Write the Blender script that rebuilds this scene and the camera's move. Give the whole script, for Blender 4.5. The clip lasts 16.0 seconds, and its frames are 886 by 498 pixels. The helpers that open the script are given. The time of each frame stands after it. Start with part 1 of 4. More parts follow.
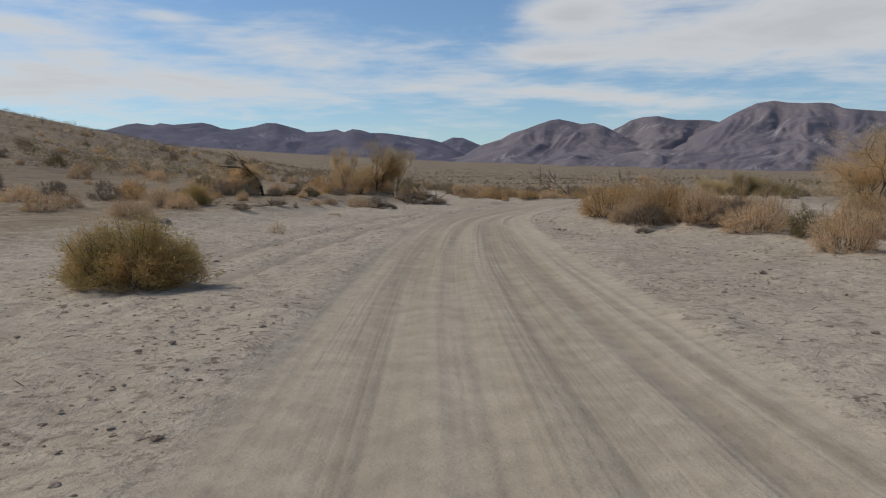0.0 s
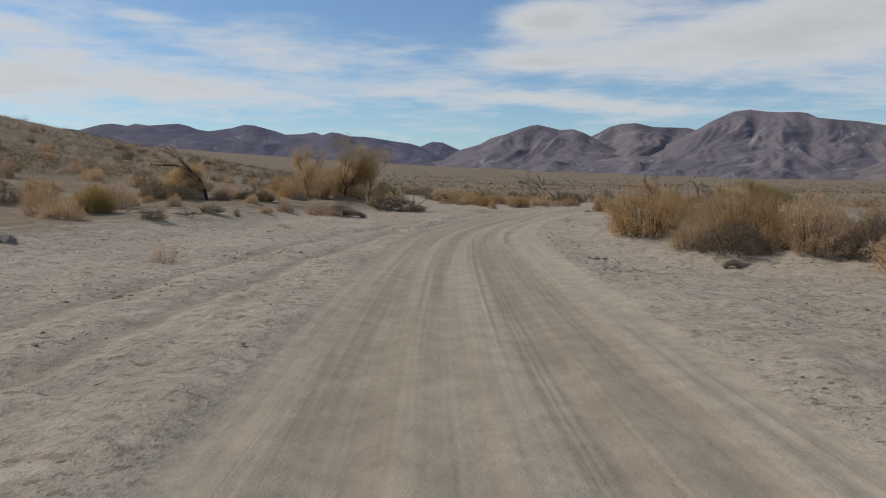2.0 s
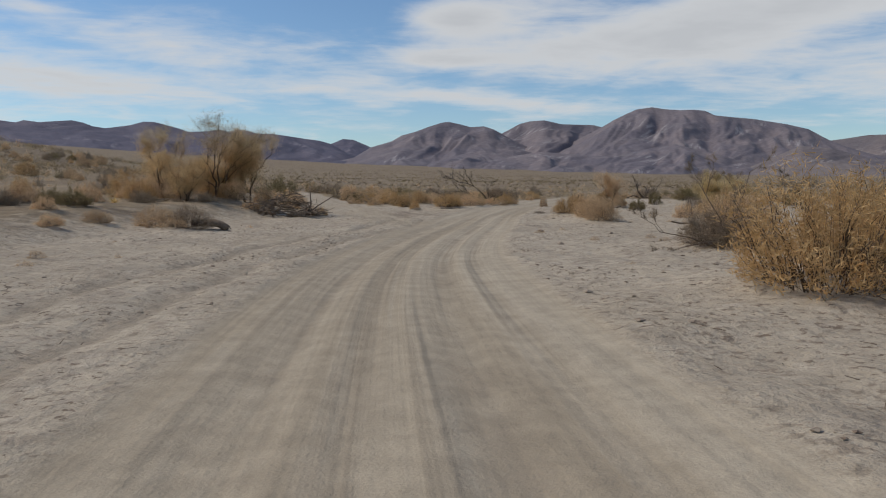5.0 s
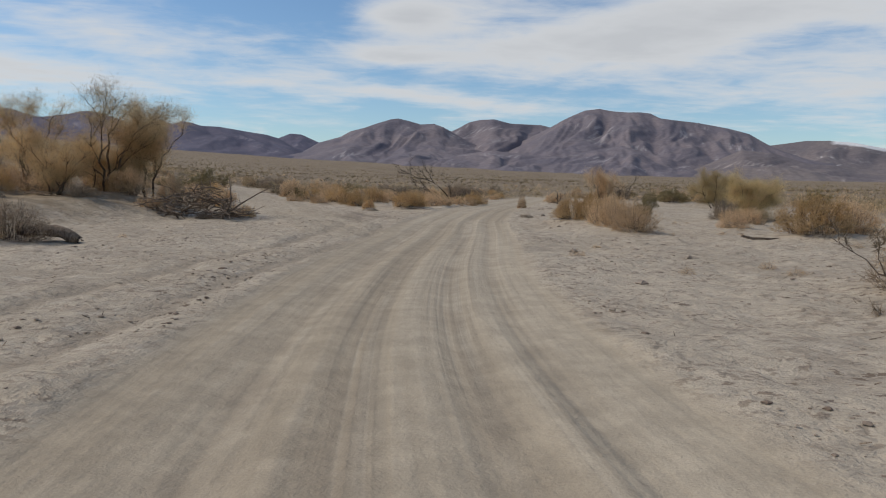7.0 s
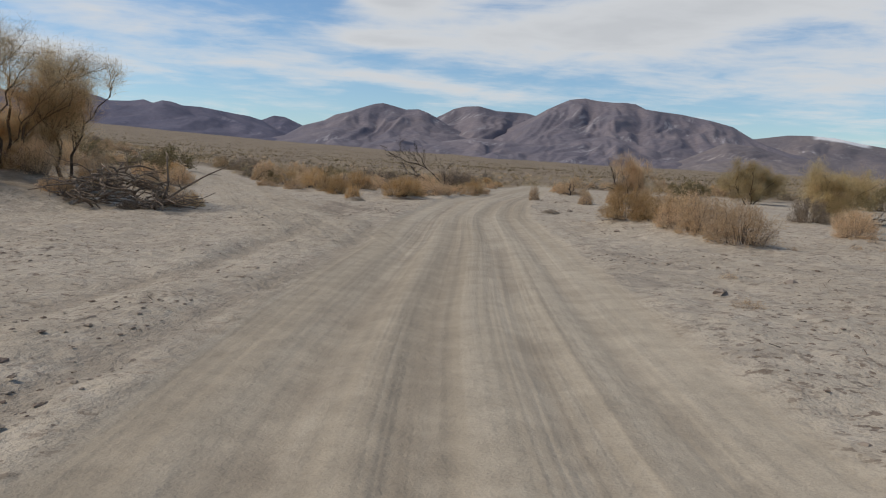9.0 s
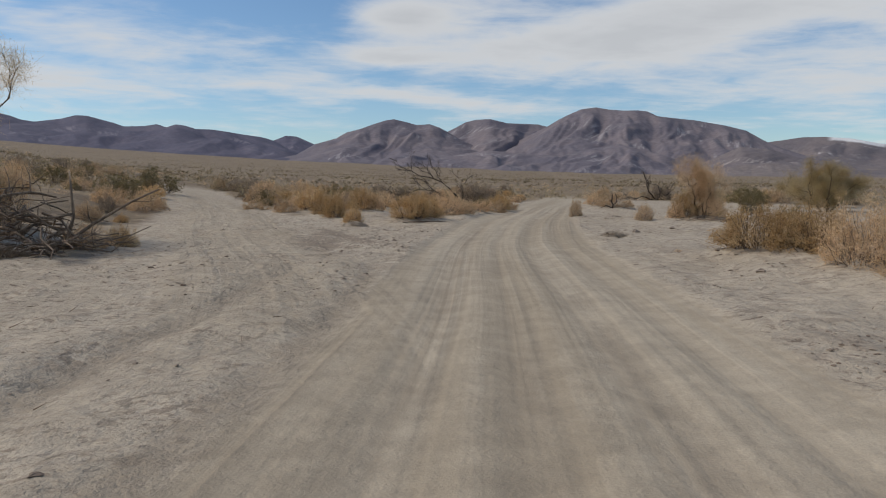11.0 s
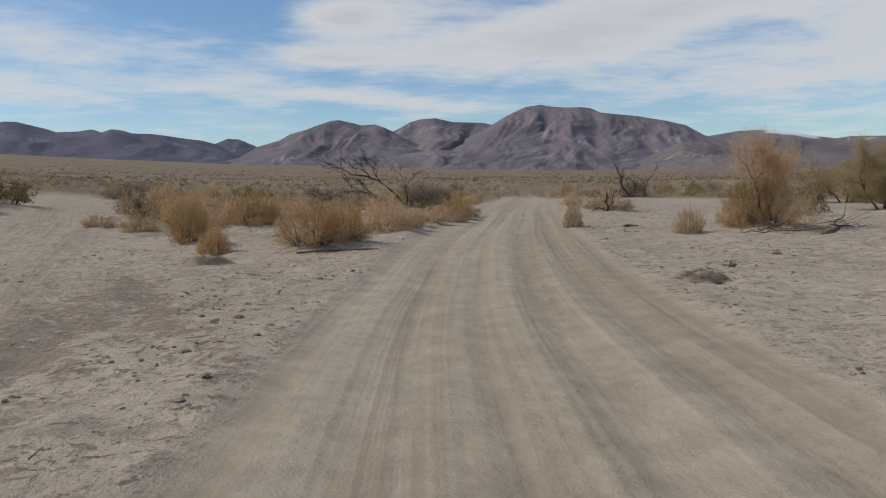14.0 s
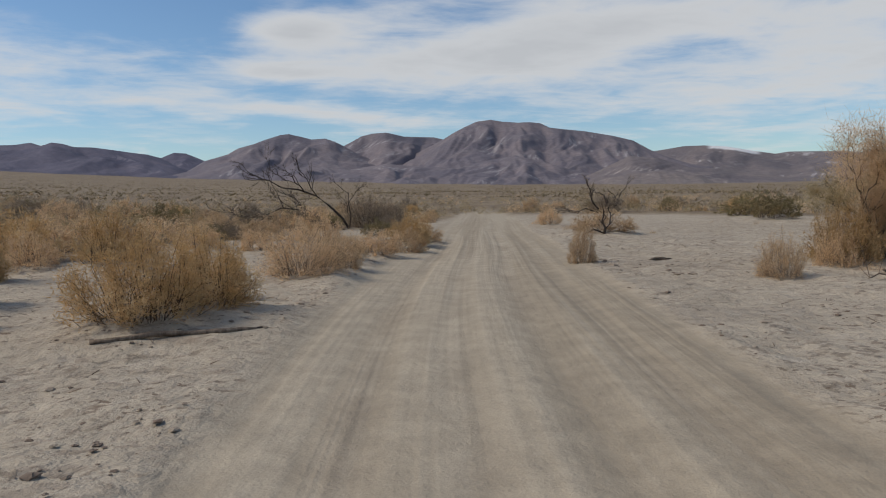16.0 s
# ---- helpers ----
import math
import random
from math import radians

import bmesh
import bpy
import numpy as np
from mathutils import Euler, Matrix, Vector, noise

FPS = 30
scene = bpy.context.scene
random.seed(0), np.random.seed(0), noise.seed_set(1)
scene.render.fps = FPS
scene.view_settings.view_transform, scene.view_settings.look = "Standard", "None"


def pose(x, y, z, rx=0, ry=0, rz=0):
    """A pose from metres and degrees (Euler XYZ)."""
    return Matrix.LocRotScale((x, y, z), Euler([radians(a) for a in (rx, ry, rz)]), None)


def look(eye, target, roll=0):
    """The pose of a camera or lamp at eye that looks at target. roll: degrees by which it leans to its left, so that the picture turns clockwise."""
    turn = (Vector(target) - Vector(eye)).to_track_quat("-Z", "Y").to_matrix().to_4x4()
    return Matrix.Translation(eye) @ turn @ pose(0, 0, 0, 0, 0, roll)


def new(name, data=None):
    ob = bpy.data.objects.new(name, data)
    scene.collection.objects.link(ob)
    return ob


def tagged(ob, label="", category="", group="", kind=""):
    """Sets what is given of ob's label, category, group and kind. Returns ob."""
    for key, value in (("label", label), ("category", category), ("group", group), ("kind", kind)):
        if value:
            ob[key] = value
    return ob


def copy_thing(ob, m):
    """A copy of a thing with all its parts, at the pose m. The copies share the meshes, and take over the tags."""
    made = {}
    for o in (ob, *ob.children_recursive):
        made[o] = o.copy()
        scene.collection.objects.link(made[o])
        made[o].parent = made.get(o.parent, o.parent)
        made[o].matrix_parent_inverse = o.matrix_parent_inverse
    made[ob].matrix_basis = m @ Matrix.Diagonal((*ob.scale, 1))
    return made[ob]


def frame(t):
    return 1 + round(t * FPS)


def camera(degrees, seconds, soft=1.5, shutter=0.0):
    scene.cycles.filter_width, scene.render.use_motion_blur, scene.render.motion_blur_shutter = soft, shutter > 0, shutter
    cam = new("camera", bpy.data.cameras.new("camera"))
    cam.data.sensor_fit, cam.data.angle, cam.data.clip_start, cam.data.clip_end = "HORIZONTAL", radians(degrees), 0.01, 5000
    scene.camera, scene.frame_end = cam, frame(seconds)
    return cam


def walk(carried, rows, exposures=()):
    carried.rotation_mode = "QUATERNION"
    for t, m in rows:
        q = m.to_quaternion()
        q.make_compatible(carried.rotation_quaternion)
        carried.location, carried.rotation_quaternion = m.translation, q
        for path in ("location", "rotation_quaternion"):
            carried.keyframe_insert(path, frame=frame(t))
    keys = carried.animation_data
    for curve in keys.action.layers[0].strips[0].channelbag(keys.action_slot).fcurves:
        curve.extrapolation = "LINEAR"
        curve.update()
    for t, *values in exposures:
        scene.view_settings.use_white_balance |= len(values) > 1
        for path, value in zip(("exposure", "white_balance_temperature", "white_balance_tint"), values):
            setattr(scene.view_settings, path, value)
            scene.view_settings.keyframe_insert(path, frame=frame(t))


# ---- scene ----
cam = camera(61.8, 16.0, soft=1.1)
PATH = [
    (0, (3.533, 4.482, 1.51), (3.521, 6.474, 1.339), -0.2),
    (0.5, (3.499, 6.599, 1.479), (3.504, 8.591, 1.302), -0.0),
    (1, (3.486, 8.642, 1.507), (3.502, 10.634, 1.334), 0.1),
    (1.5, (3.457, 10.795, 1.505), (3.481, 12.788, 1.339), 0.4),
    (2, (3.461, 12.946, 1.524), (3.508, 14.939, 1.365), 0.4),
    (2.5, (3.477, 15.102, 1.542), (3.538, 17.095, 1.389), 0.3),
    (3, (3.542, 17.337, 1.521), (3.63, 19.329, 1.365), 0.3),
    (3.5, (3.624, 19.52, 1.512), (3.772, 21.508, 1.35), 0.2),
    (4, (3.729, 21.737, 1.495), (3.918, 23.721, 1.329), -0.0),
    (6.5, (4.52, 34.134, 1.376), (4.919, 36.087, 1.214), 0.6),
    (7, (4.675, 36.101, 1.358), (5.093, 38.049, 1.187), 0.9),
    (7.5, (4.824, 38.002, 1.323), (5.266, 39.943, 1.129), 0.9),
    (8, (5.018, 39.844, 1.287), (5.471, 41.781, 1.076), 1.3),
    (8.5, (5.215, 41.62, 1.302), (5.678, 43.554, 1.087), 1.8),
    (9, (5.422, 43.38, 1.305), (5.887, 45.314, 1.099), 2.2),
    (11.5, (7.072, 51.973, 1.306), (7.494, 53.923, 1.167), -0.1),
    (12, (7.487, 53.653, 1.316), (7.922, 55.602, 1.214), -0.0),
    (12.5, (7.992, 55.521, 1.318), (8.451, 57.466, 1.224), -0.2),
    (13, (8.504, 57.395, 1.288), (9.002, 59.328, 1.16), -0.6),
    (13.5, (9.018, 59.253, 1.282), (9.549, 61.174, 1.113), -1.0),
    (14, (9.475, 60.922, 1.307), (10.034, 62.835, 1.136), -1.1),
    (14.5, (9.972, 62.612, 1.335), (10.604, 64.503, 1.18), -0.4),
    (15, (10.48, 64.333, 1.343), (11.135, 66.218, 1.206), 0.3),
    (15.5, (11.005, 66.067, 1.349), (11.682, 67.944, 1.212), 0.5),
    (16, (11.537, 67.733, 1.352), (12.221, 69.608, 1.217), -1.2),
]
walk(cam, [(t, look(eye, target, roll)) for t, eye, target, roll in PATH],
     exposures=[(0, -0.04), (4, -0.04), (6.5, 0.03), (9, 0.08), (11.5, -0.02), (12.5, -0.08), (14, 0.0), (16, -0.02)])

# ---------------------------------------------------------------- light
SUN_AZ, SUN_EL = -74.0, 46.0          # degrees from +y to the right, and above the horizon
world = bpy.data.worlds.new("world")
scene.world = world
world.use_nodes = True
wt = world.node_tree
wt.nodes.clear()


def wmath(op, a, b=None, clamp=False):
    n = wt.nodes.new("ShaderNodeMath")
    n.operation, n.use_clamp = op, clamp
    for i, v in enumerate((a, b)):
        if v is None:
            continue
        if isinstance(v, (int, float)):
            n.inputs[i].default_value = v
        else:
            wt.links.new(v, n.inputs[i])
    return n.outputs[0]


sky = wt.nodes.new("ShaderNodeTexSky")
sky.sky_type = "NISHITA"
sky.sun_disc = False
sky.sun_elevation, sky.sun_rotation = radians(SUN_EL), radians(SUN_AZ)
sky.altitude, sky.air_density, sky.dust_density, sky.ozone_density = 300, 1.0, 0.35, 2.2
where = wt.nodes.new("ShaderNodeTexCoord").outputs["Generated"]
split = wt.nodes.new("ShaderNodeSeparateXYZ")
wt.links.new(where, split.inputs[0])
dx, dy, dz = split.outputs
azimuth = wmath("MULTIPLY", wmath("ARCTAN2", dx, dy), 57.2958)
height = wmath("MULTIPLY", wmath("ARCSINE", dz), 57.2958)


def lobe(a, e, wa, we, gain, tilt=0.0):
    """A soft patch of cloud round an azimuth and a height, in degrees."""
    da = wmath("SUBTRACT", azimuth, a)
    de = wmath("SUBTRACT", wmath("SUBTRACT", height, e), wmath("MULTIPLY", da, tilt))
    u = wmath("DIVIDE", da, wa)
    v = wmath("DIVIDE", de, we)
    d = wmath("ADD", wmath("MULTIPLY", u, u), wmath("MULTIPLY", v, v))
    return wmath("MULTIPLY", wmath("EXPONENT", wmath("MULTIPLY", d, -1.0)), gain)


# flat layers: the direction laid out on a ceiling high above
low = wmath("ADD", wmath("MAXIMUM", dz, 0.0), 0.06)
flat = wt.nodes.new("ShaderNodeCombineXYZ")
wt.links.new(wmath("DIVIDE", dx, low), flat.inputs[0])
wt.links.new(wmath("DIVIDE", dy, low), flat.inputs[1])


def cloud_noise(vector, scale, detail, rough, distortion, stretch):
    m = wt.nodes.new("ShaderNodeMapping")
    m.inputs["Scale"].default_value = stretch
    m.inputs["Rotation"].default_value = (0, 0, radians(12))
    n = wt.nodes.new("ShaderNodeTexNoise")
    n.inputs["Scale"].default_value, n.inputs["Detail"].default_value = scale, detail
    n.inputs["Roughness"].default_value, n.inputs["Distortion"].default_value = rough, distortion
    wt.links.new(vector, m.inputs[0])
    wt.links.new(m.outputs[0], n.inputs["Vector"])
    return n.outputs["Fac"]


puffs = cloud_noise(flat.outputs[0], 1.15, 8, 0.55, 0.4, (1.0, 0.75, 1))
wisps = cloud_noise(flat.outputs[0], 2.6, 8, 0.62, 0.7, (0.7, 1.1, 1))
curls = cloud_noise(flat.outputs[0], 7.0, 6, 0.6, 0.5, (0.8, 1.0, 1))
cover = wmath("ADD", wmath("ADD", wmath("MULTIPLY", puffs, 0.85), wmath("MULTIPLY", wisps, 0.45)), wmath("MULTIPLY", curls, 0.15))
LOBES = (
    (18, 10.0, 11, 1.6, 0.36, 0.03), (30, 12.0, 14, 3.2, 0.34, 0.02), (10.5, 12.6, 5, 1.3, 0.30, 0.0),
    (46, 9.0, 16, 3.6, 0.30, 0.0), (14, 6.3, 7, 0.6, 0.34, -0.07), (0, 7.4, 8, 0.75, 0.32, -0.05),
    (-16, 7.0, 10, 1.0, 0.27, -0.07), (-29, 7.0, 9, 2.0, 0.26, -0.02), (-20, 11.8, 2.2, 0.45, 0.25, -0.06),
    (-30, 10.6, 4, 0.6, 0.2, -0.05), (62, 14, 16, 7, 0.25, 0.0), (-70, 16, 26, 6, 0.12, 0.0), (150, 25, 60, 14, 0.1, 0.0),
    (-2, 13.5, 6.5, 2.2, -0.22, 0.0), (-16, 16, 14, 2.6, -0.2, 0.0), (38, 10.6, 4, 0.9, -0.2, 0.0), (8, 8.6, 3, 0.7, -0.12, -0.1),
    (-24, 9.5, 15, 3.6, 0.13, 0.0), (-8, 10.5, 12, 1.6, 0.10, -0.05), (8, 9.7, 3.2, 0.9, 0.26, 0.02), (9, 12.4, 2.6, 1.0, 0.22, 0.0))
for one in LOBES:
    cover = wmath("ADD", cover, lobe(*one))
dense = wt.nodes.new("ShaderNodeMapRange")
dense.interpolation_type = "SMOOTHSTEP"
for key, value in (("From Min", 0.67), ("From Max", 1.13), ("To Min", 0.0), ("To Max", 0.93)):
    dense.inputs[key].default_value = value
wt.links.new(cover, dense.inputs["Value"])
shade = wt.nodes.new("ShaderNodeMapRange")
for key, value in (("From Min", 0.85), ("From Max", 1.35), ("To Min", 1.0), ("To Max", 0.80)):
    shade.inputs[key].default_value = value
wt.links.new(cover, shade.inputs["Value"])
skin = wt.nodes.new("ShaderNodeMix")
skin.data_type = "RGBA"
skin.inputs["A"].default_value = (6.0, 6.3, 6.9, 1)
skin.inputs["B"].default_value = (6.75, 6.85, 6.95, 1)
wt.links.new(shade.outputs[0], skin.inputs["Factor"])
lit = wt.nodes.new("ShaderNodeVectorMath")
lit.operation = "SCALE"
wt.links.new(skin.outputs["Result"], lit.inputs[0])
wt.links.new(shade.outputs[0], lit.inputs["Scale"])
both = wt.nodes.new("ShaderNodeMix")
both.data_type = "RGBA"
wt.links.new(dense.outputs[0], both.inputs["Factor"])
clear = wt.nodes.new("ShaderNodeMix")          # dry, clear air: a deeper blue
clear.data_type, clear.blend_type = "RGBA", "MULTIPLY"
clear.inputs["Factor"].default_value = 1.0
clear.inputs["B"].default_value = (0.83, 0.955, 1.045, 1)
wt.links.new(sky.outputs[0], clear.inputs["A"])
wt.links.new(clear.outputs["Result"], both.inputs["A"])
wt.links.new(lit.outputs[0], both.inputs["B"])
back = wt.nodes.new("ShaderNodeBackground")
back.inputs["Strength"].default_value = 0.1
wt.links.new(both.outputs["Result"], back.inputs["Color"])
wt.links.new(back.outputs[0], wt.nodes.new("ShaderNodeOutputWorld").inputs[0])

sun = new("sun", bpy.data.lights.new("sun", "SUN"))
sun.data.energy, sun.data.angle, sun.data.color = 2.5, radians(14.0), (1.0, 0.905, 0.77)
towards = Vector((math.sin(radians(SUN_AZ)) * math.cos(radians(SUN_EL)), math.cos(radians(SUN_AZ)) * math.cos(radians(SUN_EL)), math.sin(radians(SUN_EL))))
sun.matrix_world = look(towards * 50, (0, 0, 0))


# ---------------------------------------------------------------- materials
class Nodes:
    """Short hand for one node material."""

    def __init__(self, name, rough=0.9):
        self.mat = bpy.data.materials.new(name)
        self.mat.use_nodes = True
        self.t = self.mat.node_tree
        self.t.nodes.clear()
        self.out = self.t.nodes.new("ShaderNodeOutputMaterial")
        self.bsdf = self.t.nodes.new("ShaderNodeBsdfPrincipled")
        self.bsdf.inputs["Roughness"].default_value = rough
        self.bsdf.inputs["Specular IOR Level"].default_value = 0.2
        self.t.links.new(self.bsdf.outputs[0], self.out.inputs[0])

    def link(self, a, b):
        if isinstance(a, (int, float)):
            b.default_value = a
        elif isinstance(a, tuple):
            b.default_value = a if len(a) != 3 or b.type == "VECTOR" else (*a, 1)
        else:
            self.t.links.new(a, b)

    def math(self, op, a, b=0.0, clamp=False):
        n = self.t.nodes.new("ShaderNodeMath")
        n.operation, n.use_clamp = op, clamp
        self.link(a, n.inputs[0]), self.link(b, n.inputs[1])
        return n.outputs[0]

    def attr(self, name):
        n = self.t.nodes.new("ShaderNodeAttribute")
        n.attribute_name = name
        return n.outputs["Fac"]

    def place(self, scale=(1, 1, 1)):
        g = self.t.nodes.new("ShaderNodeNewGeometry")
        m = self.t.nodes.new("ShaderNodeMapping")
        m.inputs["Scale"].default_value = scale
        self.t.links.new(g.outputs["Position"], m.inputs[0])
        return m.outputs[0]

    def local(self, scale=(1, 1, 1)):
        g = self.t.nodes.new("ShaderNodeTexCoord")
        m = self.t.nodes.new("ShaderNodeMapping")
        m.inputs["Scale"].default_value = scale
        self.t.links.new(g.outputs["Object"], m.inputs[0])
        return m.outputs[0]

    def vec(self, x, y, z=0.0):
        n = self.t.nodes.new("ShaderNodeCombineXYZ")
        for i, v in enumerate((x, y, z)):
            self.link(v, n.inputs[i])
        return n.outputs[0]

    def noise(self, vector, scale, detail=4, rough=0.55, distortion=0.0):
        n = self.t.nodes.new("ShaderNodeTexNoise")
        for key, v in (("Scale", scale), ("Detail", detail), ("Roughness", rough), ("Distortion", distortion)):
            n.inputs[key].default_value = v
        self.t.links.new(vector, n.inputs["Vector"])
        return n.outputs["Fac"]

    def ramp(self, v, lo, hi, a=0.0, b=1.0):
        n = self.t.nodes.new("ShaderNodeMapRange")
        n.interpolation_type = "SMOOTHSTEP"
        self.link(v, n.inputs["Value"])
        for key, x in (("From Min", lo), ("From Max", hi), ("To Min", a), ("To Max", b)):
            n.inputs[key].default_value = x
        return n.outputs[0]

    def mix(self, f, a, b, blend="MIX"):
        n = self.t.nodes.new("ShaderNodeMix")
        n.data_type, n.blend_type = "RGBA", blend
        self.link(f, n.inputs["Factor"]), self.link(a, n.inputs["A"]), self.link(b, n.inputs["B"])
        return n.outputs["Result"]

    def scale(self, colour, f):
        n = self.t.nodes.new("ShaderNodeVectorMath")
        n.operation = "SCALE"
        self.link(colour, n.inputs[0]), self.link(f, n.inputs["Scale"])
        return n.outputs[0]

    def bump(self, h, distance, strength=1.0, under=None):
        n = self.t.nodes.new("ShaderNodeBump")
        n.inputs["Distance"].default_value, n.inputs["Strength"].default_value = distance, strength
        self.link(h, n.inputs["Height"])
        if under is not None:
            self.link(under, n.inputs["Normal"])
        return n.outputs[0]

    def done(self, colour, normal=None):
        self.link(colour, self.bsdf.inputs["Base Color"])
        if normal is not None:
            self.link(normal, self.bsdf.inputs["Normal"])
        return self.mat


def ground_material():
    n = Nodes("desert_sand", 0.95)
    p = n.place()
    road, sand, u, v = n.attr("road"), n.attr("sand"), n.attr("across"), n.attr("along")
    big, mid, fine, grit = n.noise(p, 0.16, 4), n.noise(p, 1.3, 5, 0.6), n.noise(p, 9.0, 5, 0.65), n.noise(p, 55.0, 3, 0.7)
    pale = n.mix(n.ramp(big, 0.35, 0.68), (0.475, 0.402, 0.306), (0.415, 0.347, 0.259))
    pale = n.mix(n.ramp(mid, 0.5, 0.72), pale, (0.51, 0.432, 0.33))
    specks = n.math("MULTIPLY", n.ramp(n.noise(p, 15.0, 3, 0.6), 0.60, 0.66), n.ramp(n.noise(p, 0.5, 5, 0.65), 0.46, 0.60, 0.1, 0.75))
    pale = n.mix(specks, pale, (0.19, 0.15, 0.108))
    # wide flecks: dark clods, with the small shadows beside them put into the colour
    clods = n.math("MULTIPLY", n.ramp(n.noise(n.place((0.6, 1.0, 1.0)), 7.5, 4, 0.6), 0.58, 0.64), n.ramp(n.noise(p, 0.33, 5, 0.65), 0.44, 0.58, 0.15, 0.8))
    pale = n.mix(clods, pale, (0.245, 0.196, 0.143))
    pale = n.mix(n.math("MULTIPLY", n.ramp(n.noise(p, 5.0, 5, 0.7), 0.55, 0.63, 0, 0.85), n.ramp(n.noise(p, 0.6, 4), 0.42, 0.6)), pale, (0.225, 0.18, 0.132))
    pale = n.mix(n.math("MULTIPLY", n.ramp(n.noise(n.place((0.35, 1.0, 1.0)), 2.3, 5, 0.65, 0.6), 0.58, 0.66, 0, 0.6), n.ramp(n.noise(p, 0.3, 3), 0.45, 0.6)), pale, (0.27, 0.22, 0.165))
    pale = n.mix(n.ramp(n.noise(p, 0.42, 5, 0.62, 0.5), 0.52, 0.66, 0, 0.5), pale, (0.34, 0.285, 0.22))
    crumbs = n.math("MULTIPLY", n.ramp(n.noise(n.place((0.8, 1.0, 1.0)), 8.0, 3, 0.6), 0.60, 0.635), n.ramp(n.noise(p, 0.25, 4, 0.6), 0.40, 0.56, 0.3, 1.0))
    pale = n.mix(crumbs, pale, (0.19, 0.14, 0.10))
    trod = n.math("MULTIPLY", n.ramp(n.noise(n.place((0.85, 1.0, 1.0)), 3.1, 3, 0.55), 0.58, 0.63, 0, 0.5), n.ramp(n.noise(p, 0.2, 3), 0.42, 0.56))
    pale = n.mix(trod, pale, (0.30, 0.24, 0.18))
    pale = n.mix(n.ramp(n.noise(p, 1.9, 5, 0.6), 0.56, 0.68, 0, 0.7), pale, (0.51, 0.436, 0.34))
    soil = n.mix(n.ramp(big, 0.35, 0.65), (0.275, 0.208, 0.13), (0.215, 0.162, 0.102))
    soil = n.mix(n.ramp(mid, 0.48, 0.66), soil, (0.35, 0.27, 0.17))
    soil = n.mix(n.ramp(n.noise(p, 0.045, 5, 0.6), 0.46, 0.62, 0, 0.7), soil, (0.185, 0.133, 0.084))
    soil = n.mix(n.math("MULTIPLY", n.ramp(n.noise(n.place((0.5, 1.0, 1.0)), 0.55, 6, 0.68), 0.52, 0.60, 0, 0.85), n.ramp(n.noise(p, 0.03, 3), 0.38, 0.56, 0.3, 1.0)), soil, (0.135, 0.10, 0.07))
    base = n.mix(n.ramp(n.math("ADD", sand, n.math("MULTIPLY", n.math("SUBTRACT", mid, 0.5), 0.6)), 0.3, 0.7), soil, pale)
    # tyre marks run along the road and the fork
    def tracks(cross):
        weave = n.math("MULTIPLY", n.math("SUBTRACT", n.noise(n.vec(0.0, v, 5.0), 0.035, 1), 0.5), 0.7)
        cross = n.math("ADD", cross, weave)
        lanes = n.noise(n.vec(n.math("MULTIPLY", cross, 0.9), n.math("MULTIPLY", v, 0.03), 3.0), 1.0, 2, 0.5)
        marks = n.noise(n.vec(n.math("MULTIPLY", cross, 4.2), n.math("MULTIPLY", v, 0.05), 9.0), 1.0, 2, 0.5, 0.15)
        lines = n.noise(n.vec(n.math("MULTIPLY", cross, 10.0), n.math("MULTIPLY", v, 0.05), 14.0), 1.0, 2, 0.5)
        bundle = n.ramp(n.noise(n.vec(n.math("MULTIPLY", cross, 1.4), n.math("MULTIPLY", v, 0.05), 21.0), 1.0, 1, 0.5), 0.49, 0.60)
        broken = n.noise(p, 0.4, 4, 0.6)
        worn = n.mix(n.ramp(lanes, 0.38, 0.62), (0.43, 0.361, 0.266), (0.36, 0.296, 0.211))
        worn = n.mix(n.math("MULTIPLY", n.ramp(marks, 0.52, 0.62, 0, 0.32), n.ramp(broken, 0.34, 0.56)), worn, (0.485, 0.415, 0.315))
        worn = n.mix(n.math("MULTIPLY", n.ramp(marks, 0.44, 0.34, 0, 0.32), n.ramp(broken, 0.64, 0.42)), worn, (0.29, 0.236, 0.168))
        worn = n.mix(n.math("MULTIPLY", n.ramp(lines, 0.52, 0.62, 0, 0.38), bundle), worn, (0.27, 0.22, 0.158))
        worn = n.mix(n.math("MULTIPLY", n.ramp(lines, 0.47, 0.37, 0, 0.30), bundle), worn, (0.50, 0.43, 0.33))
        return worn, n.math("ADD", marks, n.math("MULTIPLY", n.math("MULTIPLY", lines, bundle), 0.5))

    worn, marks = tracks(u)
    worn2, marks2 = tracks(n.attr("across_fork"))
    damp = n.ramp(n.math("ADD", n.attr("mud"), n.math("ADD", n.math("MULTIPLY", n.math("SUBTRACT", fine, 0.5), 3.2), n.math("MULTIPLY", n.math("SUBTRACT", mid, 0.5), 3.0))), 0.4, 0.8, 0, 0.75)
    ragged = n.math("MULTIPLY", n.math("SUBTRACT", mid, 0.5), 0.7)
    colour = n.mix(n.ramp(n.math("ADD", n.attr("fork"), ragged), 0.25, 0.8, 0, 0.5), base, worn2)
    colour = n.mix(damp, colour, (0.222, 0.172, 0.126))
    colour = n.mix(n.ramp(n.math("ADD", n.attr("old_ruts"), n.math("MULTIPLY", n.math("SUBTRACT", fine, 0.5), 1.2)), 0.3, 0.9, 0, 0.6), colour, (0.29, 0.24, 0.178))
    colour = n.mix(n.ramp(n.math("ADD", road, ragged), 0.1, 0.95, 0, 0.95), colour, worn)
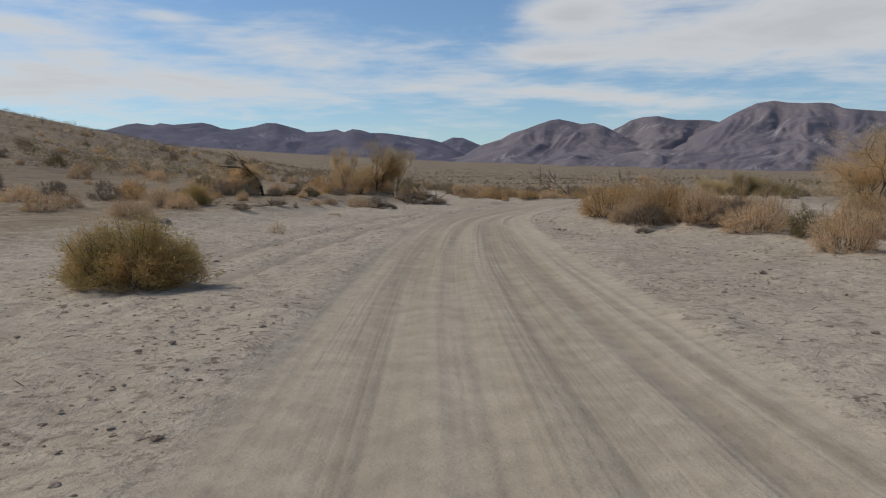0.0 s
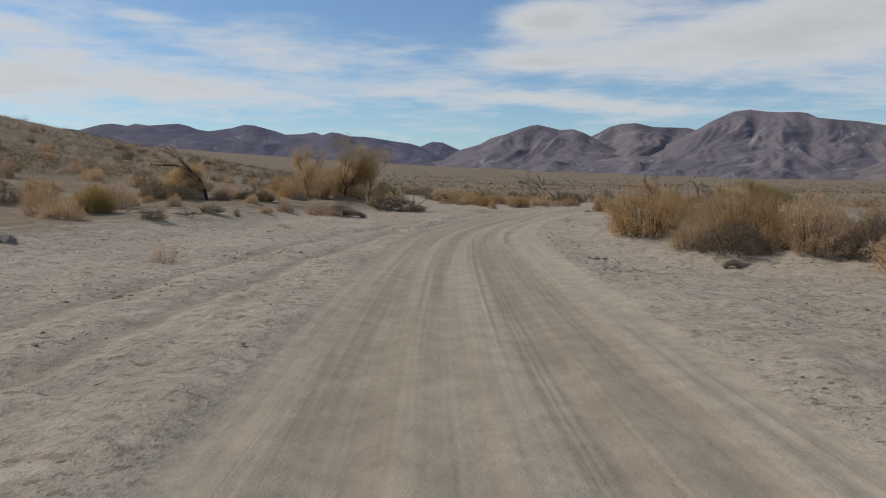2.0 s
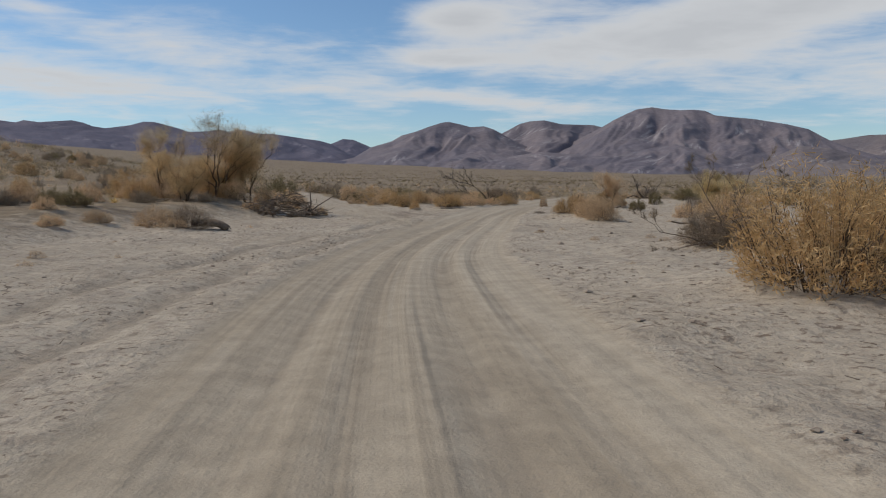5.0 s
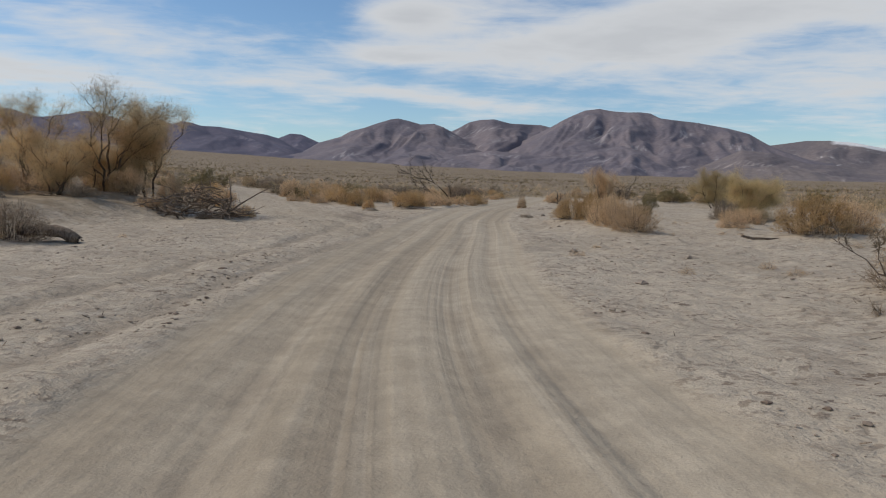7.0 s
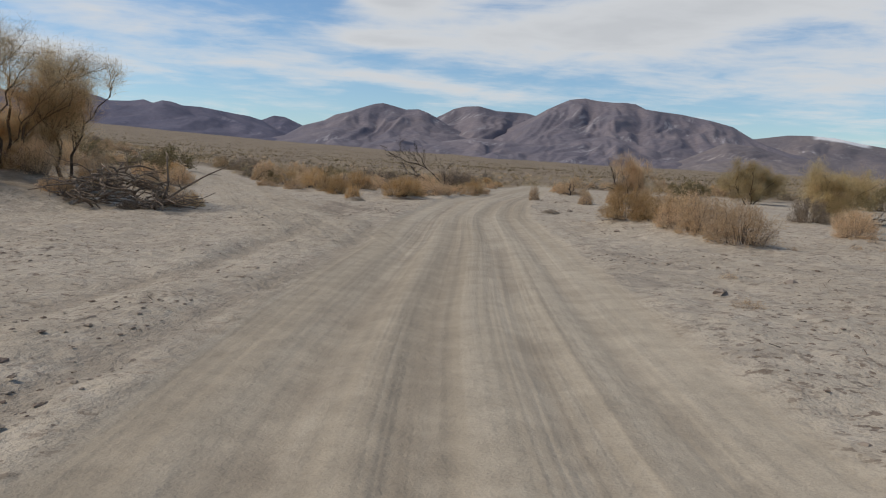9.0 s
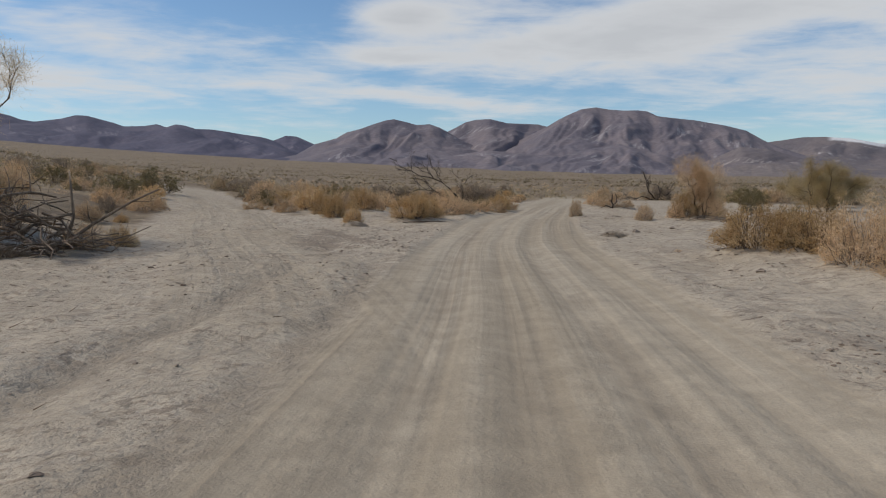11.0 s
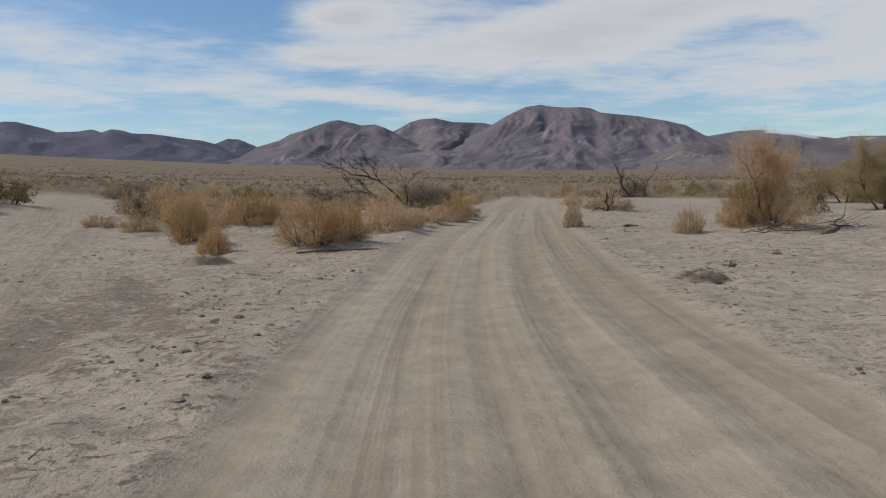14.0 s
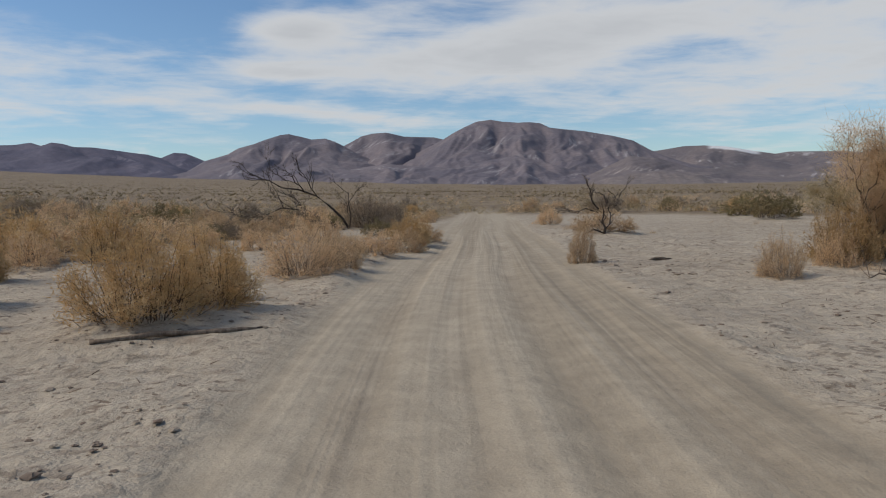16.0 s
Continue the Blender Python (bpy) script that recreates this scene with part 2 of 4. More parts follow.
    # wheel ruts: darker track colour, with some of their shade painted in
    colour = n.mix(n.math("MULTIPLY", n.attr("rut"), n.ramp(n.noise(p, 0.5, 4), 0.40, 0.62, 0.0, 0.6)), colour, (0.28, 0.226, 0.162))
    colour = n.mix(n.ramp(grit, 0.35, 0.7, 0, 0.28), colour, (0.24, 0.20, 0.155))
    colour = n.scale(colour, n.ramp(n.noise(p, 3.2, 4), 0.3, 0.7, 0.90, 1.08))
    rough = n.math("ADD", n.math("MULTIPLY", fine, 1.0), n.math("MULTIPLY", grit, 0.35))
    rough = n.math("MULTIPLY", rough, n.ramp(road, 0.1, 0.95, 1.0, 0.45))
    lumps = n.math("MULTIPLY", n.noise(p, 3.4, 4, 0.6), n.ramp(road, 0.2, 0.9, 1.0, 0.25))
    b = n.bump(lumps, 0.09, 0.9)
    b = n.bump(rough, 0.04, 0.8, b)
    b = n.bump(n.math("ADD", n.math("MULTIPLY", marks, road), n.math("MULTIPLY", marks2, n.attr("fork"))), 0.06, 0.6, b)
    return n.done(colour, b)


def rock_material(name, a, b, pale):
    """Bare rock: patches of two tones, pale fluted scarps that run downhill, and fine rubble."""
    n = Nodes(name, 0.95)
    p = n.place()
    side, rise = n.attr("side"), n.attr("rise")
    big, mid, fine = n.noise(p, 0.0035, 4, 0.55), n.noise(p, 0.012, 6, 0.6, 0.4), n.noise(p, 0.09, 5, 0.65)
    c = n.mix(n.ramp(big, 0.40, 0.60), a, b)
    c = n.mix(n.ramp(n.noise(n.vec(n.math("MULTIPLY", side, 9.0), n.math("MULTIPLY", rise, 4.0), 2.0), 1.0, 4, 0.6), 0.52, 0.66, 0, 0.6), c, tuple(x * 1.25 for x in (a[0], a[1] * 0.97, a[2] * 0.93)))
    flute = n.noise(n.vec(n.math("MULTIPLY", side, 75.0), n.math("MULTIPLY", rise, 7.0), 4.0), 1.0, 4, 0.6)
    scarp = n.noise(n.vec(n.math("MULTIPLY", side, 7.0), n.math("MULTIPLY", rise, 5.0), 7.0), 1.0, 3, 0.5)
    c = n.mix(n.math("MULTIPLY", n.ramp(flute, 0.46, 0.62), n.ramp(scarp, 0.54, 0.66, 0, 0.85)), c, tuple(min(1, x * 1.3) for x in pale))
    c = n.mix(n.ramp(mid, 0.58, 0.74, 0, 0.45), c, pale)
    c = n.mix(n.attr("cap"), c, (0.72, 0.70, 0.68))
    c = n.scale(c, n.ramp(fine, 0.3, 0.7, 0.82, 1.14))
    return n.done(c, n.bump(n.math("ADD", n.math("ADD", mid, n.math("MULTIPLY", fine, 0.4)), n.math("MULTIPLY", flute, 0.5)), 5.0, 0.28))


def plant_material(name, a, b, c, through_light=0.35, tips=None):
    n = Nodes(name, 0.85)
    g = n.t.nodes.new("ShaderNodeNewGeometry")
    o = n.t.nodes.new("ShaderNodeObjectInfo")
    col = n.mix(n.ramp(g.outputs["Random Per Island"], 0.1, 0.9), a, b)
    col = n.mix(n.ramp(n.noise(n.local(), 2.2, 3), 0.42, 0.68), col, c)
    if tips:      # the young sprigs high on the plant have a colour of their own
        z = n.t.nodes.new("ShaderNodeSeparateXYZ")
        n.t.links.new(n.local(), z.inputs[0])
        col = n.mix(n.ramp(z.outputs[2], 2.2, 3.8, 0, 0.85), col, tips)
    col = n.scale(col, n.ramp(o.outputs["Random"], 0.0, 1.0, 0.82, 1.18))
    n.done(col)
    t = n.t.nodes.new("ShaderNodeBsdfTranslucent")
    n.link(col, t.inputs["Color"])
    m = n.t.nodes.new("ShaderNodeMixShader")
    m.inputs[0].default_value = through_light
    n.t.links.new(n.bsdf.outputs[0], m.inputs[1])
    n.t.links.new(t.outputs[0], m.inputs[2])
    n.t.links.new(m.outputs[0], n.out.inputs[0])
    return n.mat


def wood_material(name, a, b):
    n = Nodes(name, 0.9)
    p = n.local()
    g = n.noise(n.local((9, 9, 2)), 3.0, 5, 0.65)
    c = n.mix(n.ramp(g, 0.35, 0.65), a, b)
    c = n.scale(c, n.ramp(n.noise(p, 1.7, 4), 0.3, 0.7, 0.7, 1.25))
    return n.done(c, n.bump(g, 0.01, 0.8))


def stone_material(name, a, b):
    n = Nodes(name, 0.95)
    o = n.t.nodes.new("ShaderNodeNewGeometry").outputs["Random Per Island"]
    p = n.local()
    c = n.mix(n.ramp(n.math("ADD", n.math("MULTIPLY", o, 0.6), n.math("MULTIPLY", n.noise(p, 9, 5), 0.5)), 0.25, 0.8), a, b)
    return n.done(c, n.bump(n.noise(p, 25, 5, 0.7), 0.01, 0.8))


SAND = ground_material()
# purple cast: part rock, part distance haze put into the base colour
ROCK_NEAR = rock_material("massif_rock_hazed", (0.188, 0.160, 0.168), (0.148, 0.131, 0.149), (0.25, 0.228, 0.23))
ROCK_TAN = rock_material("foothill_rock", (0.205, 0.172, 0.160), (0.165, 0.14, 0.142), (0.26, 0.225, 0.21))
# bluer and darker: far haze and cloud shade put into the rock colour
ROCK_FAR = rock_material("far_range_rock_hazed", (0.120, 0.110, 0.142), (0.100, 0.094, 0.128), (0.17, 0.155, 0.175))
ROCK_PALE = rock_material("pale_ridge_rock", (0.19, 0.16, 0.155), (0.15, 0.13, 0.135), (0.40, 0.37, 0.36))
GOLD = plant_material("gold_twigs", (0.58, 0.378, 0.175), (0.45, 0.288, 0.13), (0.59, 0.42, 0.225))
TAN = plant_material("tan_twigs", (0.66, 0.47, 0.285), (0.53, 0.365, 0.205), (0.63, 0.465, 0.30))
OLIVE = plant_material("olive_leaves", (0.52, 0.385, 0.155), (0.38, 0.285, 0.11), (0.60, 0.375, 0.15), 0.45)
GREEN = plant_material("dark_green_leaves", (0.27, 0.215, 0.105), (0.18, 0.15, 0.078), (0.31, 0.23, 0.12))
BROWN = plant_material("dark_brown_scrub", (0.215, 0.16, 0.095), (0.14, 0.105, 0.065), (0.19, 0.15, 0.085), 0.15)
GREY = plant_material("grey_dry_twigs", (0.32, 0.255, 0.185), (0.195, 0.15, 0.108), (0.31, 0.235, 0.155), 0.15)
HAZE = plant_material("olive_sprigs", (0.56, 0.44, 0.235), (0.45, 0.35, 0.175), (0.57, 0.43, 0.245), 0.5)
SMOKE = plant_material("smoky_sprigs", (0.72, 0.51, 0.27), (0.60, 0.41, 0.21), (0.68, 0.52, 0.30), 0.5, tips=(0.52, 0.43, 0.285))
SCRUB = plant_material("desert_scrub", (0.42, 0.32, 0.175), (0.26, 0.20, 0.11), (0.36, 0.275, 0.155), 0.15)
WIRY = plant_material("wiry_brown_twigs", (0.33, 0.25, 0.175), (0.19, 0.143, 0.10), (0.29, 0.22, 0.15), 0.2)
SPLIT = wood_material("pale_split_wood", (0.46, 0.37, 0.27), (0.27, 0.205, 0.15))
BARK = wood_material("dark_bark", (0.15, 0.108, 0.075), (0.07, 0.05, 0.037))
DEAD = wood_material("weathered_wood", (0.265, 0.20, 0.145), (0.125, 0.092, 0.066))
CHAR = wood_material("dark_dead_wood", (0.095, 0.072, 0.060), (0.05, 0.038, 0.032))
STONE = stone_material("desert_stone", (0.40, 0.33, 0.26), (0.24, 0.19, 0.15))
LITTER = stone_material("sandy_litter", (0.40, 0.335, 0.26), (0.29, 0.24, 0.18))
CLOD = stone_material("sand_clods", (0.36, 0.295, 0.225), (0.19, 0.14, 0.105))


# ---------------------------------------------------------------- noise and small tools
def lattice(seed):
    a = np.random.RandomState(seed).uniform(0, 2 * np.pi, (256, 256))
    return np.cos(a), np.sin(a)


LATTICES = {k: lattice(k) for k in range(1, 10)}


def perlin(x, y, seed=1):
    gx, gy = LATTICES[seed]
    xi, yi = np.floor(x).astype(int), np.floor(y).astype(int)
    fx, fy = x - xi, y - yi
    sx, sy = fx * fx * fx * (fx * (fx * 6 - 15) + 10), fy * fy * fy * (fy * (fy * 6 - 15) + 10)

    def corner(i, j):
        a, b = (xi + i) % 256, (yi + j) % 256
        return gx[a, b] * (fx - i) + gy[a, b] * (fy - j)

    lo = corner(0, 0) * (1 - sx) + corner(1, 0) * sx
    hi = corner(0, 1) * (1 - sx) + corner(1, 1) * sx
    return (lo * (1 - sy) + hi * sy) * 1.5


def fbm(x, y, octaves=4, seed=1, gain=0.5):
    total, amp, f = 0 * x, 1.0, 1.0
    for k in range(octaves):
        total = total + amp * perlin(x * f + 17.3 * k, y * f - 9.1 * k, seed)
        amp, f = amp * gain, f * 2.03
    return total


def ridged(x, y, octaves=5, seed=1, gain=0.5):
    total, amp, f, norm = 0 * x, 1.0, 1.0, 0.0
    for k in range(octaves):
        total = total + amp * (1 - np.abs(perlin(x * f + 31.7 * k, y * f + 5.3 * k, seed))) ** 2
        norm, amp, f = norm + amp, amp * gain, f * 2.1
    return total / norm


def smooth01(v):
    v = np.clip(v, 0, 1)
    return v * v * (3 - 2 * v)


def mesh_of(name, verts, faces, material, smooth=False):
    me = bpy.data.meshes.new(name)
    me.from_pydata(verts, [], faces)
    me.materials.append(material)
    if smooth:
        me.polygons.foreach_set("use_smooth", np.ones(len(me.polygons), bool))
    me.update()
    return me


def grid_mesh(name, x, y, z, material):
    """A smooth sheet from 2D arrays."""
    rows, cols = x.shape
    k = np.arange(rows * cols).reshape(rows, cols)
    quads = np.stack([k[:-1, :-1], k[:-1, 1:], k[1:, 1:], k[1:, :-1]], -1).reshape(-1, 4)
    me = bpy.data.meshes.new(name)
    me.vertices.add(rows * cols)
    me.vertices.foreach_set("co", np.stack([x, y, z], -1).astype(np.float32).ravel())
    me.loops.add(quads.size)
    me.loops.foreach_set("vertex_index", quads.ravel().astype(np.int32))
    me.polygons.add(len(quads))
    me.polygons.foreach_set("loop_start", np.arange(0, quads.size, 4, dtype=np.int32))
    me.polygons.foreach_set("use_smooth", np.ones(len(quads), bool))
    me.materials.append(material)
    me.update(calc_edges=True)
    return me


def part(name, me, parent, label=""):
    ob = new(name, me)
    ob.parent = parent
    return tagged(ob, label)


# ---------------------------------------------------------------- where the shrubs stand: kind, x, y, width, height
PLACES = """
olive -1.0 15.0 2.6 1.08
tan -7.8 31.0 2.0 0.85
far_tan -13.5 35.5 2.2 0.95
far_tan -14.2 39 1.7 0.95
far_grey -16.8 48.5 2.4 1.4
tan -8 36.5 1.9 0.8
grey -6.2 39.5 1.15 0.4
grey -5.8 45.5 1.3 0.45
tuft -2 28.5 0.8 0.6
gold 10.2 35.3 3.2 1.75
gold 11.6 36.6 2.4 1.6
tan 12.2 25.4 2.5 0.95
tan 11.8 19.8 1.8 1.2
tan -9.1 50.2 1 0.7
tan -6.3 54.8 1.1 0.6
tan -4.7 50.8 1.1 0.45
tan -4.3 54 1.3 0.6
far_tan -11.5 58.5 1.8 1.5
green -6.3 58 1.6 0.8
green -8 60 1.4 0.7
gold 12.6 35.4 2.2 1.3
tan 13.2 33.6 2.4 1.3
tan 12.4 29.4 2.2 1.3
gold 13.6 29.0 2.4 1.3
tan 13.2 26.6 2.0 1.2
tan 14.6 23.0 2.2 1.3
gold 15.4 25.6 2.4 1.4
tan 13.0 18.6 2.2 1.3
tan 14.4 20.4 2.4 1.5
tan 16.6 39.0 2.6 1.1
olive -8.7 40.4 2.0 1.15
tan -9.9 39.4 2.2 1.2
wiry 10.1 28.7 2.0 0.8
gold 10.9 29.3 2.4 1.55
tan 11.6 28.3 2.2 1.5
tan 10.6 30.3 2.4 1.55
wiry 12.4 27.4 1.6 1.15
green 12.8 23.3 1.4 0.9
wiry 14.0 43.8 2.4 1.15
wiry 13.4 44.6 1.9 1.2
tan 14.4 45.2 2.2 1.5
wiry -1.2 54.0 2.1 1.0
tan -2.5 54.8 2.0 0.9
tuft -1.6 53.2 1.4 0.6
tan 15.3 57.3 1.9 1.1
tan 15.4 58.7 1.9 1.15
tan 15.7 60.2 2.0 1.15
gold 16.0 61.8 2.1 1.05
tan 16.8 63.1 1.9 1.0
gold 19.3 54.3 2.6 1.35
tan 20.6 54.6 2.4 1.3
tan 19.9 59.1 1.4 0.8
grey 23.4 65.0 1.7 1.15
grey 16.0 70.0 0.9 0.2
green 22.5 70.9 1.3 0.8
wiry 1.7 65.4 0.9 0.3
tan 2.7 67.0 1.2 0.65
gold 3.1 68.4 1.0 0.6
tan -0.4 66.6 1.3 0.6
tan -1.6 68.8 2.0 1.4
gold -3.0 70.2 2.0 1.2
tan -0.2 70.6 1.8 1.5
tan -4.6 68.4 2.6 1.7
tan -6.4 67.6 2.4 1.4
far_green -1.5 92 3.4 1.6
tan 0.6 76 1.2 0.7
gold 11.2 76.2 1.9 1.05
gold 11.9 77.0 1.6 1.0
gold 12.0 78.4 1.2 0.85
tan 13.6 80.4 1.9 0.95
tan 14.4 81.3 1.3 0.8
tan 14.9 83.2 1.5 0.7
far_tan 16.0 84.5 1.6 0.65
far_tan 17.3 86.2 1.3 0.7
far_gold 17.9 88.0 1.6 0.9
far_tan 19.0 90.2 1.8 0.7
tan 20.5 76.8 0.9 0.8
gold 22.6 77.5 1.7 1.2
gold 23.9 77.8 1.6 1.1
tan 22.1 77.2 0.9 0.7
grey 9.1 75.2 1.0 0.25
gold 9.2 77.0 1.0 0.8
gold 8.7 79.3 1.3 1.15
gold 8.4 82.2 1.2 1.1
far_gold 10.3 84.4 1.7 1.2
far_tan 10.9 84.6 1.5 1.0
far_tan 8.9 84.4 1.4 0.8
far_gold 8.2 87.5 2.2 1.25
far_tan 6.9 85.6 1.5 0.65
far_tan 5.5 88.3 1.8 0.6
far_tan 12.2 89.8 1.8 0.85
far_tan 9.8 90.4 1.6 1.05
far_tan 7.9 91.8 2.2 1.0
far_gold 7.0 95.5 2.2 1.1
far_tan 5.7 97.4 1.8 0.7
far_tan 11.0 94.5 2.2 1.0
far_tan 14.4 93.0 2.2 0.9
far_gold -0.9 97.8 2.1 0.85
grey 0 81.3 0.9 0.9
gold 1.2 78 0.7 0.45
far_tan -1.5 94.5 1.6 0.9
tan 19.3 80.8 0.8 0.95
far_tan 25.0 89.2 2.6 0.9
far_tan 27.4 97.3 1.6 0.95
far_green 37 94 3.1 1.5
far_green 39.4 98 4 1.3
far_green 28.4 81.5 1.5 1.3
far_green 12 110 2.3 1.5
far_green -1.5 103 4 2.0
far_grey 3.3 118 3.8 1.5
far_tan 5.2 116 2.9 1.4
far_tan 8.6 125 4 1.5
wiry 20.6 103.4 3.4 1.9
wiry 17.2 101.8 3.2 1.25
wiry 21.9 104.2 2.6 1.6
far_green 18.6 103 2 0.8
far_tan 16.0 100 3 0.9
far_tan 13.4 99 2.6 1.0
far_grey 15.2 104.5 3 1.2
wiry 43.8 118.6 3.6 1.8
far_tan -11.0 59.6 2.2 1.5
tan 9.5 29.4 1.5 0.85
far_gold 18.2 88.7 1.6 1.0
gold -2.0 68.8 1.4 0.9
tan 22.6 62.2 1.6 0.85
gold 15.5 62.7 2.2 0.95
far_green 36.5 75.6 2.4 1.8
grey -8.8 57.5 1.6 0.8
tan -7.2 62.5 1.8 1.1
grey -5.2 63.5 1.6 0.8
tan -9.2 60.5 2.0 1.2
gold -6.0 66.5 2.0 1.2
grey -2.6 65.6 1.4 0.6
far_grey -12.5 57.0 2.2 1.3
far_grey -10.9 57.4 1.8 1.0
far_tan -13.8 60.5 2.4 1.4
"""
SHRUBS = [(line.split()[0], *(float(v) for v in line.split()[1:])) for line in PLACES.strip().splitlines()]
HUMMOCKS = np.array([(x, y, 0.62 * w, 0.06 * w + 0.02) for kind, x, y, w, h in SHRUBS if w > 1.05 and kind != "wiry"])


def hummocks(x, y):
    """Blown sand heaped round the foot of every shrub."""
    if x.ndim == 0:
        d = (x - HUMMOCKS[:, 0]) ** 2 + (y - HUMMOCKS[:, 1]) ** 2
        return np.minimum((HUMMOCKS[:, 3] * np.exp(-d / HUMMOCKS[:, 2] ** 2)).sum(), 0.3)
    z = np.zeros(x.shape)
    near = (np.abs(x - 12) < 60) & (np.abs(y - 62) < 75)
    px, py = x[near], y[near]
    z[near] = np.minimum(sum(h * np.exp(-((px - a) ** 2 + (py - b) ** 2) / r**2) for a, b, r, h in HUMMOCKS), 0.3)
    return z


# ---------------------------------------------------------------- the ground
ROAD_Y = [-60, 0, 11, 16, 24, 31, 40, 47, 51, 62, 65, 72, 78, 83, 88, 96, 107, 118, 160, 260]
ROAD_X = [4.6, 4.2, 4.05, 4.0, 4.2, 4.35, 5.2, 6.3, 7.5, 10.5, 11.2, 13.6, 15.8, 18.0, 20.3, 23.4, 28.4, 33.0, 50, 90]
FORK_Y = [52, 60, 66, 76, 87, 105, 126, 180]
FORK_X = [6.8, 6.9, 6.2, 4.9, 4.1, 1.0, -2.4, -14]


def along_curve(y, ys, xs):
    """A knot line made soft by averaging."""
    return sum(np.interp(y + d, ys, xs) for d in (-4, -2, 0, 2, 4)) / 5


def across_road(x, y):
    mid = along_curve(y, ROAD_Y, ROAD_X)
    slope = along_curve(y + 0.5, ROAD_Y, ROAD_X) - along_curve(y - 0.5, ROAD_Y, ROAD_X)
    return (x - mid) / np.sqrt(1 + slope**2)


def across_fork(x, y):
    mid = along_curve(y, FORK_Y, FORK_X)
    slope = along_curve(y + 0.5, FORK_Y, FORK_X) - along_curve(y - 0.5, FORK_Y, FORK_X)
    return (x - mid) / np.sqrt(1 + slope**2)


def broad(x, y):
    """The lie of the land: flat wash, a bank beside it, a hill and the long rise to the mountains."""
    ox, oy = x - 6.0, y - 30.0
    r, az = np.hypot(ox, oy), np.degrees(np.arctan2(ox, oy))
    rise = np.interp(az, [-180, -90, -31, -22, -11, 0, 12, 20, 29, 40, 60, 180], [0.6, 2.5, 3.5, 3.1, 2.5, 1.95, 1.55, 1.25, 1.0, 0.78, 0.6, 0.6])
    start = np.interp(az, [-40, -10, 10], [70, 85, 115])
    q = np.clip((r - start) / (1600 - start), 0, 1)
    z = np.tan(np.radians(rise)) * 1600 * q**1.22
    z = z + 23 * np.maximum(0, np.exp(-((x + 150) ** 2 + (y - 150) ** 2) / (2 * 70.0**2)) - 0.06)
    edge = np.interp(y, [15, 35, 50, 60, 66, 72, 84, 100, 140], [-6.5, -3.5, -3.0, -2.0, 1.3, 1.8, 1.0, -3, -10])
    bank = np.interp(y, [10, 25, 40, 60, 90, 130], [0.0, 0.25, 0.45, 0.75, 0.7, 0.2])
    dip = -0.11 * smooth01((y - 36) / 10) * smooth01((77 - y) / 7) * np.exp(-((x - 9) / 16) ** 2)
    return z + dip + bank * smooth01((edge - x) / 4.0)


def wash(x, y):
    """1 on the pale sand of the wash, 0 on the brown plain."""
    u, w = across_road(x, y), across_fork(x, y)
    half = np.interp(y, [-60, 40, 70, 90, 115, 150], [24, 22, 22, 22, 10, 3])
    left = np.interp(y, [-60, 20, 45, 60, 75, 95, 110], [14, 12, 12, 13, 12, 9, 3])
    a = smooth01(1.25 - np.where(u > 0, u / half, -u / left) * 0.75)
    b = smooth01(1.6 - np.abs(w) / 2.6) * smooth01((y - 50) / 8) * smooth01((150 - y) / 40)
    return np.maximum(a * smooth01((135 - y) / 30), b)


def road_mask(x, y):
    return smooth01((2.45 - np.abs(across_road(x, y))) / 0.7) * smooth01((170 - y) / 50)


def fork_mask(x, y):
    return smooth01((2.1 - np.abs(across_fork(x, y))) / 0.9) * smooth01((y - 52) / 10) * smooth01((150 - y) / 40)


def mud_mask(x, y):
    """A churned dark patch where the fork leaves the road."""
    u = (x - 7.7) - 0.06 * (y - 69)
    trail = (x - 8.7) + 0.22 * (y - 70)
    return np.exp(-((u / 0.75) ** 2) - ((y - 69.0) / 3.4) ** 2) + 0.7 * np.exp(-((trail / 0.3) ** 2) - ((y - 70) / 5.0) ** 2)


def weave(y):
    """How far the wheel tracks wander from the middle of the road."""
    return 0.12 * perlin(y * 0.035, y * 0 + 3.3, 2)


def rut_mask(x, y):
    """Two pairs of wheel tracks that cross each other."""
    u = across_road(x, y)
    a, b = u + weave(y), u - 0.5 + 0.30 * perlin(y * 0.022, y * 0 + 8.1, 4)
    one = np.exp(-(((np.abs(a + 0.25) - 0.82) / 0.18) ** 2)) + 0.7 * np.exp(-(((np.abs(b) - 0.8) / 0.17) ** 2))
    return np.clip(one, 0, 1) * smooth01((150 - y) / 60)


def old_ruts(x, y):
    """An older pair of wheel tracks beside the road that swings over to the fork."""
    u = across_road(x, y) + 4.3 - 1.4 * smooth01((y - 40) / 20) + 0.5 * np.sin(y * 0.11)
    side = np.exp(-(((np.abs(u) - 0.75) / 0.24) ** 2))
    return side * smooth01((y - 10) / 8) * smooth01((68 - y) / 8)


